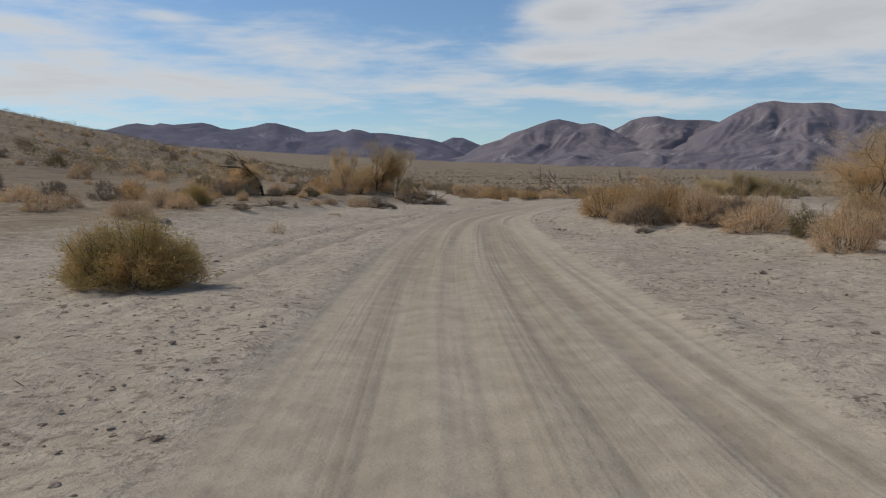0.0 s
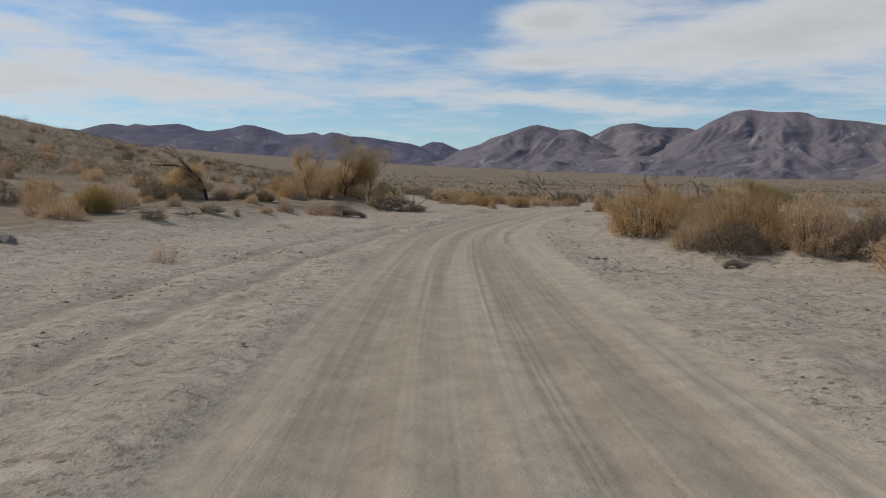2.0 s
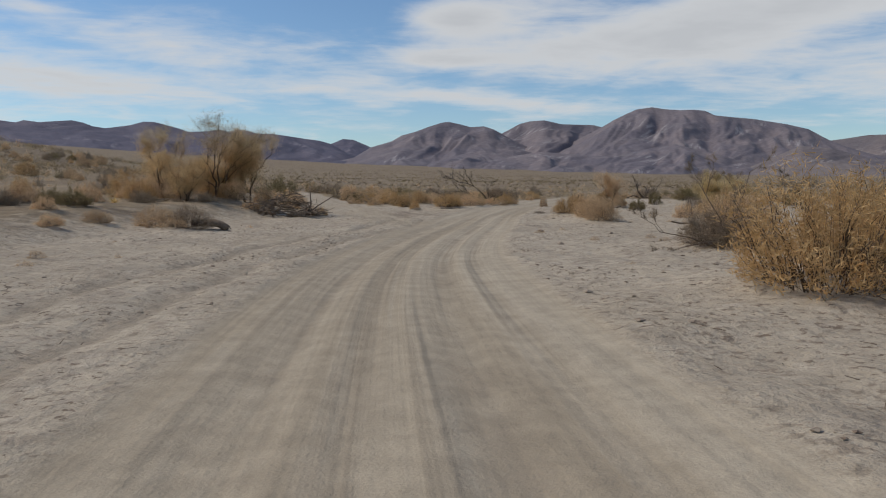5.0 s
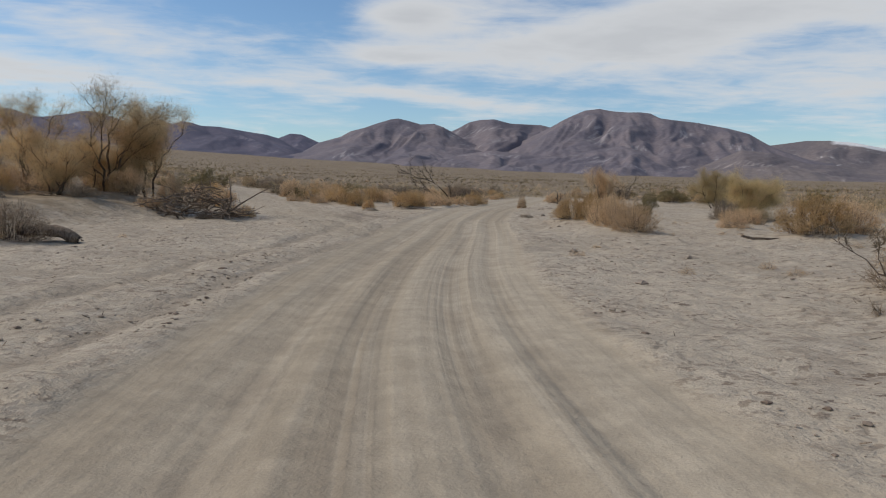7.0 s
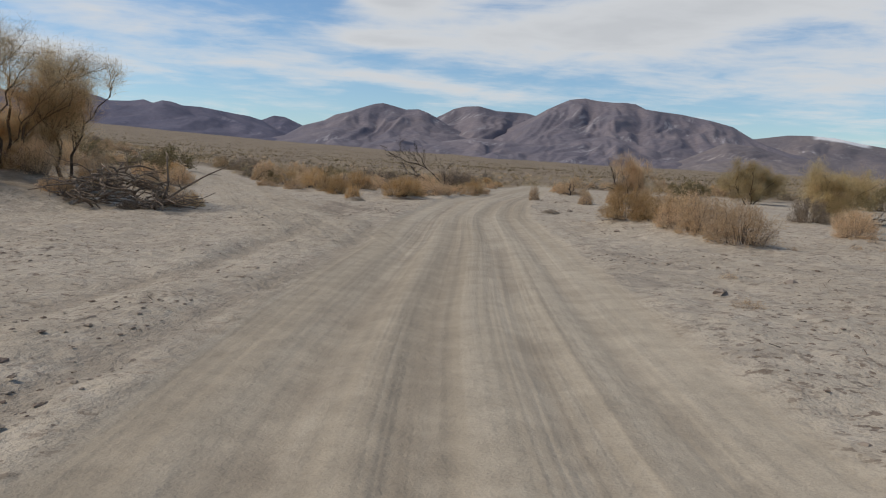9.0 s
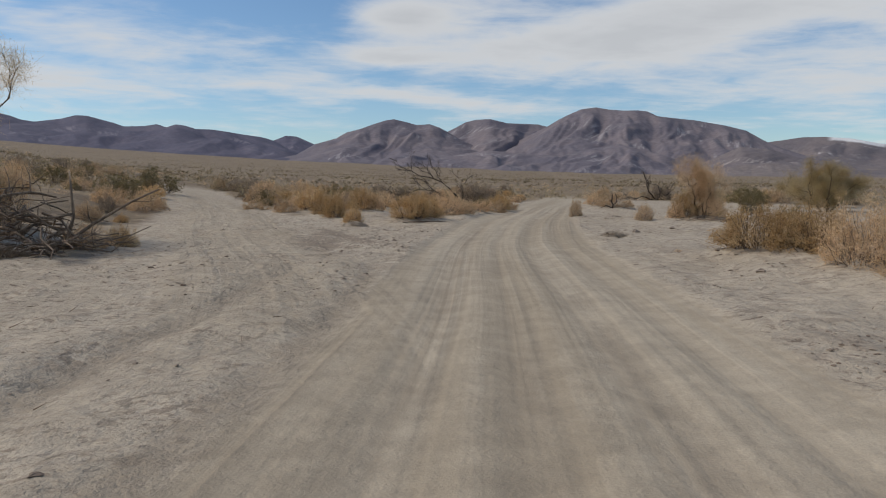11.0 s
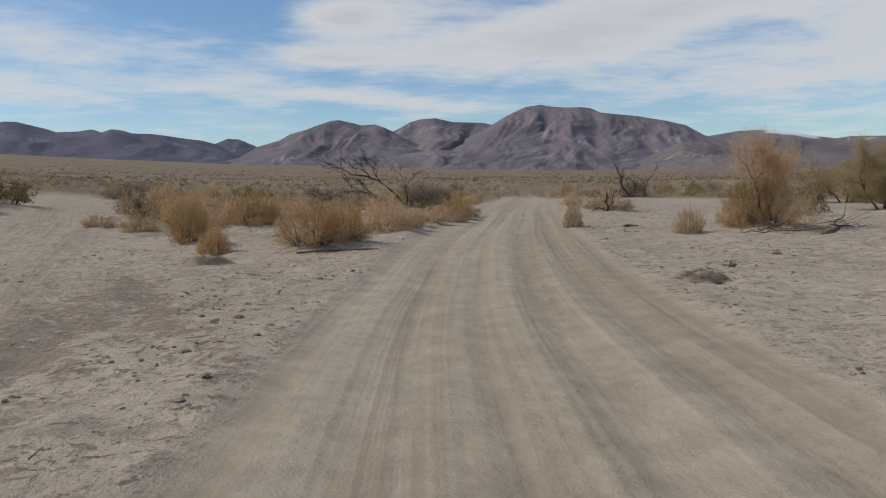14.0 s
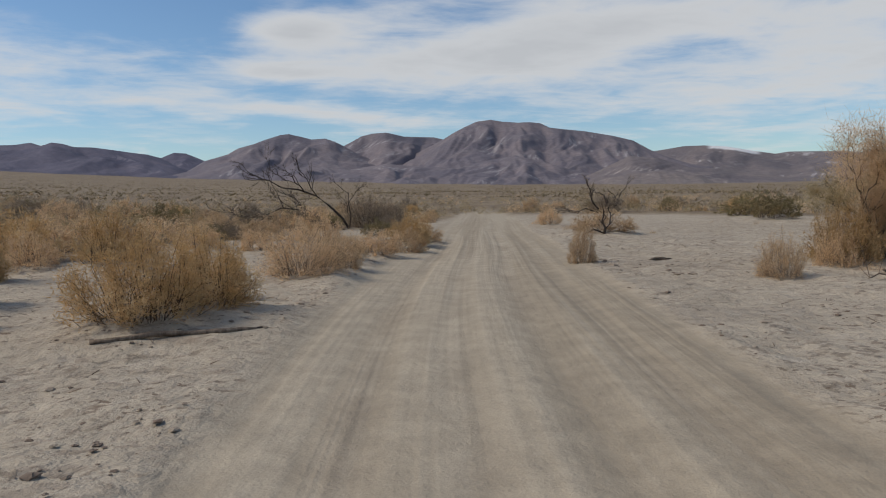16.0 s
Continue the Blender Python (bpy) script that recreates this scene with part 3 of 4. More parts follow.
def ground_z(x, y):
    x, y = np.asarray(x, float), np.asarray(y, float)
    near = 1 / (1 + (np.hypot(x - 8, y - 45) / 90) ** 4)
    road = road_mask(x, y)
    u = across_road(x, y) + weave(y)
    z = broad(x, y)
    z = z + near * (1 - 0.85 * road) * (0.07 * fbm(x * 0.35, y * 0.35, 3, 3) + 0.045 * fbm(x * 1.5, y * 1.5, 3, 4))
    ruts = rut_mask(x, y)
    berm = np.exp(-(((np.abs(u) - 2.35) / 0.5) ** 2)) * (0.5 + 0.8 * perlin(x * 0.3, y * 0.12, 5))
    fade = near * smooth01((160 - y) / 60)
    z = z + fade * (-0.03 * road - 0.06 * ruts * road + 0.04 * berm)
    z = z + near * 0.012 * road * perlin(u * 2.0, y * 0.06, 6)
    z = z - near * 0.07 * old_ruts(x, y) + hummocks(x, y) * (1 - road)
    far = smooth01((np.hypot(x - 8, y - 45) - 60) / 200)
    return z + far * (0.5 * fbm(x * 0.02, y * 0.02, 4, 7) + 0.15 * fbm(x * 0.15, y * 0.15, 2, 8))


def spread(inner, step, lo, hi, grow):
    """Grid lines: even inside, ever wider outwards."""
    mid = list(np.arange(inner[0], inner[1], step))
    up, d = mid[-1], step
    while up < hi:
        d *= grow
        up += d
        mid.append(up)
    down, d = mid[0], step
    while down > lo:
        d *= grow
        down -= d
        mid.insert(0, down)
    return np.array(mid)


gx = spread((-6.0, 24.0), 0.175, -4300, 4300, 1.10)
gy = spread((6.0, 92.0), 0.32, -4300, 4300, 1.085)
X, Y = np.meshgrid(gx, gy)
me = grid_mesh("ground", X, Y, ground_z(X, Y), SAND)
for key, values in (("road", road_mask(X, Y)), ("sand", wash(X, Y)), ("fork", fork_mask(X, Y)), ("mud", mud_mask(X, Y)), ("rut", rut_mask(X, Y) * road_mask(X, Y)), ("old_ruts", old_ruts(X, Y)), ("across", across_road(X, Y)), ("across_fork", across_fork(X, Y)), ("along", Y)):
    me.attributes.new(key, "FLOAT", "POINT").data.foreach_set("value", values.astype(np.float32).ravel())
tagged(new("ground", me), "pale sandy desert wash with a rutted dirt track", "ground", kind="structure")

# ---------------------------------------------------------------- mountains
EYE_X, EYE_Y, EYE_Z = 7.0, 36.0, 1.4


def fold(p):
    """Straight flanks between sharp crests and sharp gullies, from -1 to 1."""
    return 1 - 4 * np.abs(p - np.floor(p) - 0.5)


def mountain(name, crest, foot, top, behind, material, label, seed, spur):
    """One range: crest gives the skyline's heights (degrees) by azimuth; spurs and gullies run down to the foot."""
    ca, ce = np.array(crest[0::2]), np.array(crest[1::2])
    az = np.arange(ca[0], ca[-1], 0.1 if ca[-1] - ca[0] < 60 else 0.15)
    s = np.r_[np.linspace(0, 1, 76), 1 + np.linspace(0.04, 1, 9) ** 1.2]
    A, S = np.meshgrid(az, s)
    wobble = 0.10 * fbm(A * 0.12, A * 0 + seed, 3, seed)
    front = foot * (1 + 0.10 * fbm(A * 0.10, A * 0 + 7.7 + seed, 3, seed))
    R = np.where(S <= 1, front + (top * (1 + wobble) - front) * S, top * (1 + wobble) + (behind - top) * (S - 1))
    gxx, gyy = EYE_X + R * np.sin(np.radians(A)), EYE_Y + R * np.cos(np.radians(A))
    size = 2700 / top
    ax = A * np.pi / 180 * top / 1000 * size         # across
    lean = 0.55 * S * fbm(ax * 0.8, S * 0.8 + 1.1, 2, seed) + 0.10 * fbm(ax * 2.5, S * 3.0, 2, seed + 1)
    deep = np.clip(S, 0, 1.2) * (top - foot) / 1000 * size      # up from the foot
    up = np.clip(S, 0, 1)
    bulk = ridged((ax + lean) * 1.35 + 3, deep * 1.2 + 2, 2, seed, 0.4)
    side = ax + 0.35 * lean
    spine = fold(side * 3.9 + 0.55 * fbm(ax * 1.6, deep * 0.9, 2, seed) + 0.37 * seed)
    gully = fold(side * 9.0 + 0.8 * fbm(ax * 3.0 + 3, deep * 1.8, 2, seed + 1))
    rill = fold(side * 21.0 + 1.2 * fbm(ax * 6.0, deep * 3.0, 2, seed + 2))
    fine = fbm(ax * 34.0, deep * 20.0, 3, seed, 0.6)
    env = np.sqrt(up) * (1 - up**5)
    crags = 0.24 * (bulk - 0.55) + 0.064 * spine + 0.034 * gully * (0.4 + bulk) + 0.010 * rill + 0.006 * fine
    shape = 0.85 * up**1.4 + 0.15 * up + spur * env * crags
    shape = np.where(S > 1, 1 - 0.9 * (S - 1), shape) + 0.004 * up * fine
    line = np.interp(az, ca, ce)
    wide = np.exp(-(np.linspace(-2.4, 2.4, 49) ** 2))
    calm = np.convolve(np.pad(line, 24, mode="edge"), wide / wide.sum(), "valid")      # the skyline without its notches
    want = np.tan(np.radians(line))
    low_z = broad(gxx[0], gyy[0]) - 6
    H = low_z + shape * (np.tan(np.radians(calm)) * top - low_z)
    cols = np.arange(len(az))
    for _ in range(8):      # bend the upper slopes until the skyline is right
        best = ((H - EYE_Z) / R).argmax(0)
        grow = np.clip((want * R[best, cols] + EYE_Z - low_z) / np.maximum(H[best, cols] - low_z, 1.0), 0.2, 5.0)
        H = low_z + (H - low_z) * (1 + (grow - 1) * up**4)
    me = grid_mesh(name, gxx, gyy, H, material)
    cap = smooth01((S - 0.90) / 0.05) * smooth01((1.9 - np.abs(A - 41.2)) / 0.5) * (material is ROCK_PALE)      # bare white rock on one crest
    me.attributes.new("cap", "FLOAT", "POINT").data.foreach_set("value", cap.astype(np.float32).ravel())
    for key, values in (("side", side), ("rise", up)):
        me.attributes.new(key, "FLOAT", "POINT").data.foreach_set("value", values.astype(np.float32).ravel())
    return tagged(new(name, me), label, "mountain", kind="structure")


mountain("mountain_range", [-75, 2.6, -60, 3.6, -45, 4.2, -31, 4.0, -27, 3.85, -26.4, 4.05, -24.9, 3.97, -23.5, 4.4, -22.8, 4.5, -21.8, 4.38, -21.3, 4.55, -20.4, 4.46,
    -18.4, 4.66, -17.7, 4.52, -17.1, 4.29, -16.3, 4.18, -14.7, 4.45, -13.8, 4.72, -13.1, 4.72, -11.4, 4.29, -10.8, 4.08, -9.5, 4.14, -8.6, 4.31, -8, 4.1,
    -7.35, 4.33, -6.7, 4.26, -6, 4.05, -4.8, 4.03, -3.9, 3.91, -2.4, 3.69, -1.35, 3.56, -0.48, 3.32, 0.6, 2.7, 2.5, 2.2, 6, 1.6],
    1750, 3200, 3900, ROCK_FAR, "long bare mountain range beyond the plain, tinted dark haze blue", 1, 0.8)
mountain("mountain_hill", [-4, 2.2, -2, 2.9, -0.9, 3.2, -0.48, 3.33, 0.4, 3.7, 1.2, 3.65, 2.5, 3.1, 4, 2.4, 7, 1.6], 2300, 3600, 4200, ROCK_FAR, "small rounded hill in the gap of the ranges, tinted dark haze blue", 4, 0.7)
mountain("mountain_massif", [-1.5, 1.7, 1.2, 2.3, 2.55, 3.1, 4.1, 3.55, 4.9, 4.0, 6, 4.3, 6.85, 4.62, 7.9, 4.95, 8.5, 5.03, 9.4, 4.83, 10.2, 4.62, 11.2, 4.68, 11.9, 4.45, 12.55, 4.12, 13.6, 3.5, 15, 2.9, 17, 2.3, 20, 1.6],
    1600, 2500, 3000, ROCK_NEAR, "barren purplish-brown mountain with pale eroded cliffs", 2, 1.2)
mountain("mountain_shoulder", [8, 2.0, 10.5, 3.2, 12.55, 4.12, 13.1, 4.38, 13.9, 4.82, 14.7, 5.02, 15.8, 5.08, 17.1, 4.77, 19.4, 4.67, 20.1, 4.5, 22, 3.8, 25, 3.0, 28, 2.0],
    1800, 2900, 3500, ROCK_NEAR, "rounded barren brown mountain between two higher ones", 5, 1.2)
mountain("mountain_summit", [13, 1.6, 15.5, 2.3, 17.5, 3.2, 19.2, 4.05, 20.1, 4.5, 21, 5.03, 21.7, 5.36, 22.6, 5.75, 23.7, 5.87, 24.6, 5.7, 25.7, 5.6, 26.7, 5.6,
    27.4, 5.5, 28.1, 5.15, 29, 5.02, 30.7, 4.8, 32.8, 4.37, 34.2, 3.98, 35.3, 3.31, 36.3, 2.8, 38, 2.2, 41, 1.5, 45, 0.9],
    1450, 2500, 3100, ROCK_NEAR, "high barren purplish-brown mountain with long eroded spurs", 3, 1.2)
mountain("mountain_ridge", [30, 1.6, 34, 2.9, 35.6, 3.15, 36.5, 3.26, 37.85, 3.45, 39.2, 3.44, 40.75, 3.3, 42.3, 2.96, 43.9, 2.66, 44.8, 2.77, 46.6, 2.71, 48.3, 2.64, 50, 2.47, 56, 2.6, 65, 2.0, 80, 1.0],
    2000, 3400, 4000, ROCK_PALE, "lower barren brown ridge with pale rock on its crest", 6, 0.9)

mountain("mountain_foothill", [5, 1.0, 7, 1.9, 9.5, 2.55, 11.25, 2.92, 13, 2.35, 15.6, 2.72, 18, 2.5, 21, 2.3, 23.5, 2.85, 25.4, 3.16, 27.7, 2.55, 29.5, 2.0, 31.9, 1.4, 35, 0.8],
    1150, 1750, 2200, ROCK_NEAR, "low bare purplish foothills before the mountains", 3, 1.9)
mountain("mountain_foothill", [28, 0.6, 31, 1.6, 33.75, 2.85, 35.9, 2.59, 38, 1.9, 40, 1.75, 43, 1.2, 47, 0.6],
    1150, 1650, 2100, ROCK_TAN, "smooth tan foothill before the mountains", 4, 1.3)


# ---------------------------------------------------------------- plants, wood and stones
class Shape:
    """Collects strips and tubes for one mesh."""

    def __init__(self):
        self.v, self.f = [], []

    def sliver(self, a, b, w, side):
        k = len(self.v)
        s = side * w
        self.v += [a - s, a + s, b]
        self.f.append((k, k + 1, k + 2))

    def leaf(self, a, b, w, side):
        k = len(self.v)
        m, s = a.lerp(b, 0.45), side * w
        self.v += [a, m + s, b, m - s]
        self.f.append((k, k + 1, k + 2, k + 3))

    def ribbon(self, pts, w0, w1, side):
        k, n = len(self.v), len(pts)
        for i, p in enumerate(pts):
            w = w0 + (w1 - w0) * i / (n - 1)
            self.v += [p - side * w, p + side * w]
        self.f += [(k + 2 * i, k + 2 * i + 1, k + 2 * i + 3, k + 2 * i + 2) for i in range(n - 1)]

    def tube(self, pts, r0, r1, n=5, rough=0.0, rng=None):
        k, m = len(self.v), len(pts)
        for i, p in enumerate(pts):
            d = (pts[min(i + 1, m - 1)] - pts[max(i - 1, 0)]).normalized()
            a = d.orthogonal().normalized()
            b = d.cross(a)
            r = r0 + (r1 - r0) * i / (m - 1)
            for j in range(n):
                q = 2 * math.pi * j / n
                rr = r * (1 + (rng.uniform(-rough, rough) if rough else 0))
                self.v.append(p + (a * math.cos(q) + b * math.sin(q)) * rr)
        for i in range(m - 1):
            for j in range(n):
                a, b = k + i * n + j, k + i * n + (j + 1) % n
                self.f.append((a, b, b + n, a + n))
        if n > 3:      # twigs end too thin for a cap
            self.f.append(tuple(k + (m - 1) * n + j for j in range(n)))
            self.f.append(tuple(k + j for j in reversed(range(n))))

    def mesh(self, name, material, smooth=False):
        return mesh_of(name, [tuple(p) for p in self.v], self.f, material, smooth)


def rand_dir(rng, up=0.0):
    while True:
        d = Vector((rng.uniform(-1, 1), rng.uniform(-1, 1), rng.uniform(-1, 1)))
        if 0.05 < d.length < 1:
            d = d.normalized()
            d.z += up
            return d.normalized()


def crooked(rng, a, b, n, bend):
    """Points from a to b that wander a little."""
    pts = [a]
    for i in range(1, n):
        t = i / n
        pts.append(a.lerp(b, t) + rand_dir(rng) * bend * (b - a).length * math.sin(math.pi * t))
    return pts + [b]


def bush(seed, stems, twigs, twig_len, width, material, stem_material, leafy=False, low=0.1, lump=0.35):
    """A mounded shrub one metre high and 1.7 m wide: a lumpy dome of wiry stems from a broad foot, with a haze of twigs on their outer parts."""
    rng = random.Random(seed)
    wood, haze = Shape(), Shape()
    waves = [(k, rng.uniform(0, 6.28), rng.uniform(2, 6), a) for k, a in ((1, 0.35), (2, 0.45), (3, 0.5), (5, 0.4), (7, 0.3))]
    for k in range(stems):
        q, up = rng.uniform(0, 6.28), low * 0.3 + (1 - low * 0.3) * rng.random()
        flat = math.sqrt(1 - up * up)
        lumpy = 0.84 + 0.22 * lump * sum(a * math.sin(f * q + p + g * up) for f, p, g, a in waves)
        r = lumpy * rng.uniform(0.45, 1.0) ** 0.4 * rng.uniform(0.92, 1.1)
        end = Vector((math.cos(q) * flat * 0.85 * r, math.sin(q) * flat * 0.85 * r, max(0.03, up * r * 1.04)))
        root = Vector((end.x * 0.55, end.y * 0.55, -0.03)) + rand_dir(rng) * 0.06
        root.z = -0.03
        half = root.lerp(end, 0.5) + Vector((end.x, end.y, 0)) * -0.05 + rand_dir(rng) * 0.07
        pts = [root, half, half.lerp(end, 0.55) + rand_dir(rng) * 0.05, end]
        wood.ribbon(pts, 0.0058, 0.0015, rand_dir(rng))
        out = (end - Vector((0, 0, 0.2))).normalized()
        for _ in range(twigs):
            t = 1 - 0.66 * rng.random() ** 1.5
            i = min(2, int(t * 3))
            p = pts[i].lerp(pts[i + 1], t * 3 - i) + rand_dir(rng) * 0.06
            d = (out * 0.35 + rand_dir(rng, 0.15)).normalized()
            ln = twig_len * rng.uniform(0.4, 1.4)
            if p.z + d.z * ln < 0:
                d.z = -d.z
            if leafy:
                haze.leaf(p, p + d * ln, width, rand_dir(rng))
            else:
                haze.sliver(p, p + d * ln, width, rand_dir(rng))
    return wood.mesh("woody_base", stem_material), haze.mesh("foliage", material)


def limb_tree(seed, starts, levels, material, haze_material, haze_count, haze_len, ratio=(0.42, 0.68), spread_by=0.55, haze_wide=0.0055, kids=(3, 4), thin=0.5, puff=0.0):
    """Branching wood from given first limbs (points, radius); slivers hang round the last twigs. Returns trunks with their limbs, and the crown."""
    rng = random.Random(seed)
    haze = Shape()
    trunks = []

    def grow(pts, r, level, into, limbs):
        into.tube(pts, r, r * 0.6, 7 if level == 0 else 4 if level < 3 else 3, 0.12 if level == 0 else 0.0, rng)
        ln = sum((b - a).length for a, b in zip(pts, pts[1:]))
        if haze_count and level >= 1:
            for _ in range(haze_count if level >= levels - 1 else haze_count // 2):
                p = pts[0].lerp(pts[-1], rng.random() ** 0.7) + rand_dir(rng) * (puff * rng.random())
                d = ((pts[-1] - pts[0]).normalized() * 0.6 + rand_dir(rng, 0.1)).normalized()
                haze.sliver(p, p + d * haze_len * rng.uniform(0.5, 1.3), haze_wide, rand_dir(rng))
        if level >= levels:
            return
        for k in range(rng.randint(*kids)):
            t = rng.uniform(0.15, 1.0) if k else 1.0
            i = min(len(pts) - 2, int(t * (len(pts) - 1)))
            p = pts[i].lerp(pts[i + 1], t * (len(pts) - 1) - i)
            d = ((pts[i + 1] - pts[i]).normalized() + rand_dir(rng, 0.4) * spread_by * 1.5).normalized()
            limb = Shape() if level == 0 else into
            if level == 0:
                limbs.append(limb)
            grow(crooked(rng, p, p + d * ln * rng.uniform(*ratio), 3 if level < 2 else 2, 0.10), r * thin, level + 1, limb, limbs)

    for pts, r in starts:
        wood, limbs = Shape(), []
        grow([Vector(p) for p in pts], r, 0, wood, limbs)
        trunks.append((wood.mesh("trunk", material, True), [one.mesh("limb", material) for one in limbs]))
    return trunks, (haze.mesh("crown", haze_material) if haze.f else None)


def tree(name, built, label, category, m):
    trunks, crown = built
    top = thing(name, (), label, category, m)
    for wood, limbs in trunks:
        stem = part("trunk", wood, top)
        for one in limbs:
            part("limb", one, stem)
    if crown:
        part("crown", crown, top)
    return top


def thing(name, parts, label, category, m, group=""):
    top = new(name)
    top.empty_display_size = 0.2
    for pname, me in parts:
        part(pname, me, top)
    top.matrix_basis = m
    return tagged(top, label, category, group)


def stand(x, y, turn=0.0, sx=1.0, sz=1.0, sink=0.02, sy=None):
    z = float(ground_z(x, y)) - sink
    return pose(x, y, z, 0, 0, turn) @ Matrix.Diagonal((sx, sy or sx, sz, 1))


KINDS = {
    "gold": ([bush(11 + k, 250, 48, 0.064, 0.0052, GOLD, BARK, lump=0.5) for k in range(3)], "rust-gold feathery desert shrub on the sand", "shrub"),
    "tan": ([bush(21 + k, 240, 44, 0.064, 0.0051, TAN, DEAD, low=0.05, lump=0.55) for k in range(4)], "pale tan dried desert shrub on the sand", "shrub"),
    "olive": ([bush(31 + k, 460, 70, 0.06, 0.0046, OLIVE, BARK, False, lump=0.5) for k in range(1)], "olive-gold dense rounded desert shrub", "shrub"),
    "green": ([bush(41 + k, 190, 36, 0.085, 0.011, GREEN, CHAR, True, low=0.25, lump=0.6) for k in range(1)], "dark green leafy creosote shrub", "shrub"),
    "grey": ([bush(51 + k, 260, 24, 0.12, 0.0042, GREY, DEAD, low=0.02, lump=0.6) for k in range(2)], "grey dead twiggy desert shrub", "shrub"),
    "tuft": ([bush(61 + k, 90, 8, 0.2, 0.006, TAN, DEAD, low=0.2, lump=0.6) for k in range(2)], "small dry tan grass tuft", "grass tuft"),
    "wiry": ([bush(71 + k, 220, 20, 0.2, 0.0040, WIRY, CHAR, low=0.05, lump=0.6) for k in range(2)], "dark brown wiry tangle of dead twigs", "shrub"),
    # the same shrubs with fewer, broader twigs, for those that stay far off
    "far_gold": ([bush(111 + k, 110, 24, 0.13, 0.011, GOLD, BARK, lump=0.6) for k in range(3)], "rust-gold feathery desert shrub on the plain", "shrub"),
    "far_tan": ([bush(121 + k, 110, 24, 0.13, 0.011, TAN, DEAD, low=0.05, lump=0.65) for k in range(4)], "pale tan dried desert shrub on the plain", "shrub"),
    "far_green": ([bush(141 + k, 90, 24, 0.10, 0.016, GREEN, CHAR, True, low=0.25, lump=0.6) for k in range(3)], "dark green leafy creosote shrub on the plain", "shrub"),
    "far_grey": ([bush(151 + k, 120, 20, 0.14, 0.009, GREY, DEAD, low=0.02, lump=0.65) for k in range(3)], "grey dead twiggy desert shrub on the plain", "shrub"),
}
PROTO, COUNT = {}, {}


def plant(kind, x, y, w, h, turn=0.0, sink=0.02):
    """A shrub of a kind, w wide and h high; the first of each mesh is built, the rest are copies."""
    meshes, label, category = KINDS[kind]
    COUNT[kind] = COUNT.get(kind, -1) + 1
    which = COUNT[kind] % len(meshes)
    m = stand(x, y, turn + 137.5 * COUNT[kind], w / 1.7, h, sink)
    if (kind, which) in PROTO:
        ob = copy_thing(PROTO[kind, which], Matrix.Identity(4))
        ob.matrix_basis = m
        return ob
    name = {"tuft": "grass_tuft", "wiry": "dead_shrub", "grey": "dead_shrub", "far_grey": "dead_shrub"}.get(kind, "shrub")
    wood, haze = meshes[which]
    PROTO[kind, which] = thing(name, (("woody_base", wood), ("foliage", haze)), label, category, m, kind.replace("_", " ") + " shrubs")
    return PROTO[kind, which]


for kind, x, y, w, h in SHRUBS:
    plant(kind, x, y, w, h)

# small dry tufts strewn over the open sand
rng = random.Random(79)
for _ in range(46):
    y = rng.uniform(34, 96)
    x = float(np.interp(y, ROAD_Y, ROAD_X)) + rng.uniform(3.2, 13) * rng.choice((1, 1, 1, -1))
    if abs(float(across_fork(np.array(x), np.array(y)))) > 2.5 or y < 55:
        w = rng.uniform(0.18, 0.5)
        plant("tuft", round(x, 1), round(y, 1), w, w * rng.uniform(0.35, 0.6))

# more shrubs over the bank and the near plain
rng = random.Random(77)
made = 0
while made < 170:
    y = rng.uniform(44, 150)
    x = rng.uniform(-34 - 0.35 * (y - 44), 30 + 0.4 * (y - 44))
    if x > -5 and y < 92 or float(wash(np.array(x), np.array(y))) > 0.25 or abs(float(across_road(np.array(x), np.array(y)))) < 4 or abs(float(across_fork(np.array(x), np.array(y)))) < 3.2:
        continue
    made += 1
    w = rng.uniform(0.8, 2.9)
    plant(rng.choice(("far_tan", "far_tan", "far_gold", "far_grey", "far_grey", "far_green")), round(x, 1), round(y, 1), round(w, 1), round(w * rng.uniform(0.4, 0.7), 1))


# shrubs beyond the bend: between the fork and the track, and past the fork
rng = random.Random(83)
made = 0
while made < 80:
    y = rng.uniform(74, 135)
    x = rng.uniform(-14, 34)
    u, w = float(across_road(np.array(x), np.array(y))), float(across_fork(np.array(x), np.array(y)))
    if abs(w) < 3.0 or u > -3.0 or (w > 0 and y < 87):
        continue
    made += 1
    wide = rng.uniform(0.9, 2.6)
    plant(rng.choice(("far_tan", "far_gold", "far_grey", "far_grey", "far_tan", "far_green")), round(x, 1), round(y, 1), round(wide, 1), round(wide * rng.uniform(0.4, 0.65), 1))


# smoke trees on the bank: a few thin crooked trunks and a hazy crown
def smoke_tree(seed, height, trunks, lean, haze, count, fan):
    rng = random.Random(seed)
    starts = []
    for k in range(trunks):
        q = rng.uniform(0, 6.28)
        tip = Vector((lean * height + math.cos(q) * height * fan, math.sin(q) * height * fan, height * rng.uniform(0.45, 0.58) * (1.0 if height > 3.4 else 0.72)))
        root = Vector((math.cos(q) * 0.12, math.sin(q) * 0.12, -0.05))
        starts.append(([tuple(p) for p in crooked(rng, root, tip, 5, 0.07)], 0.0115 * height))
    return limb_tree(seed + 5, starts, 4, BARK, haze, count, 0.03 * height + 0.17, (0.38, 0.64), 0.42 + fan, 0.0037, (3, 5), 0.5, 0.075 * height + 0.14)


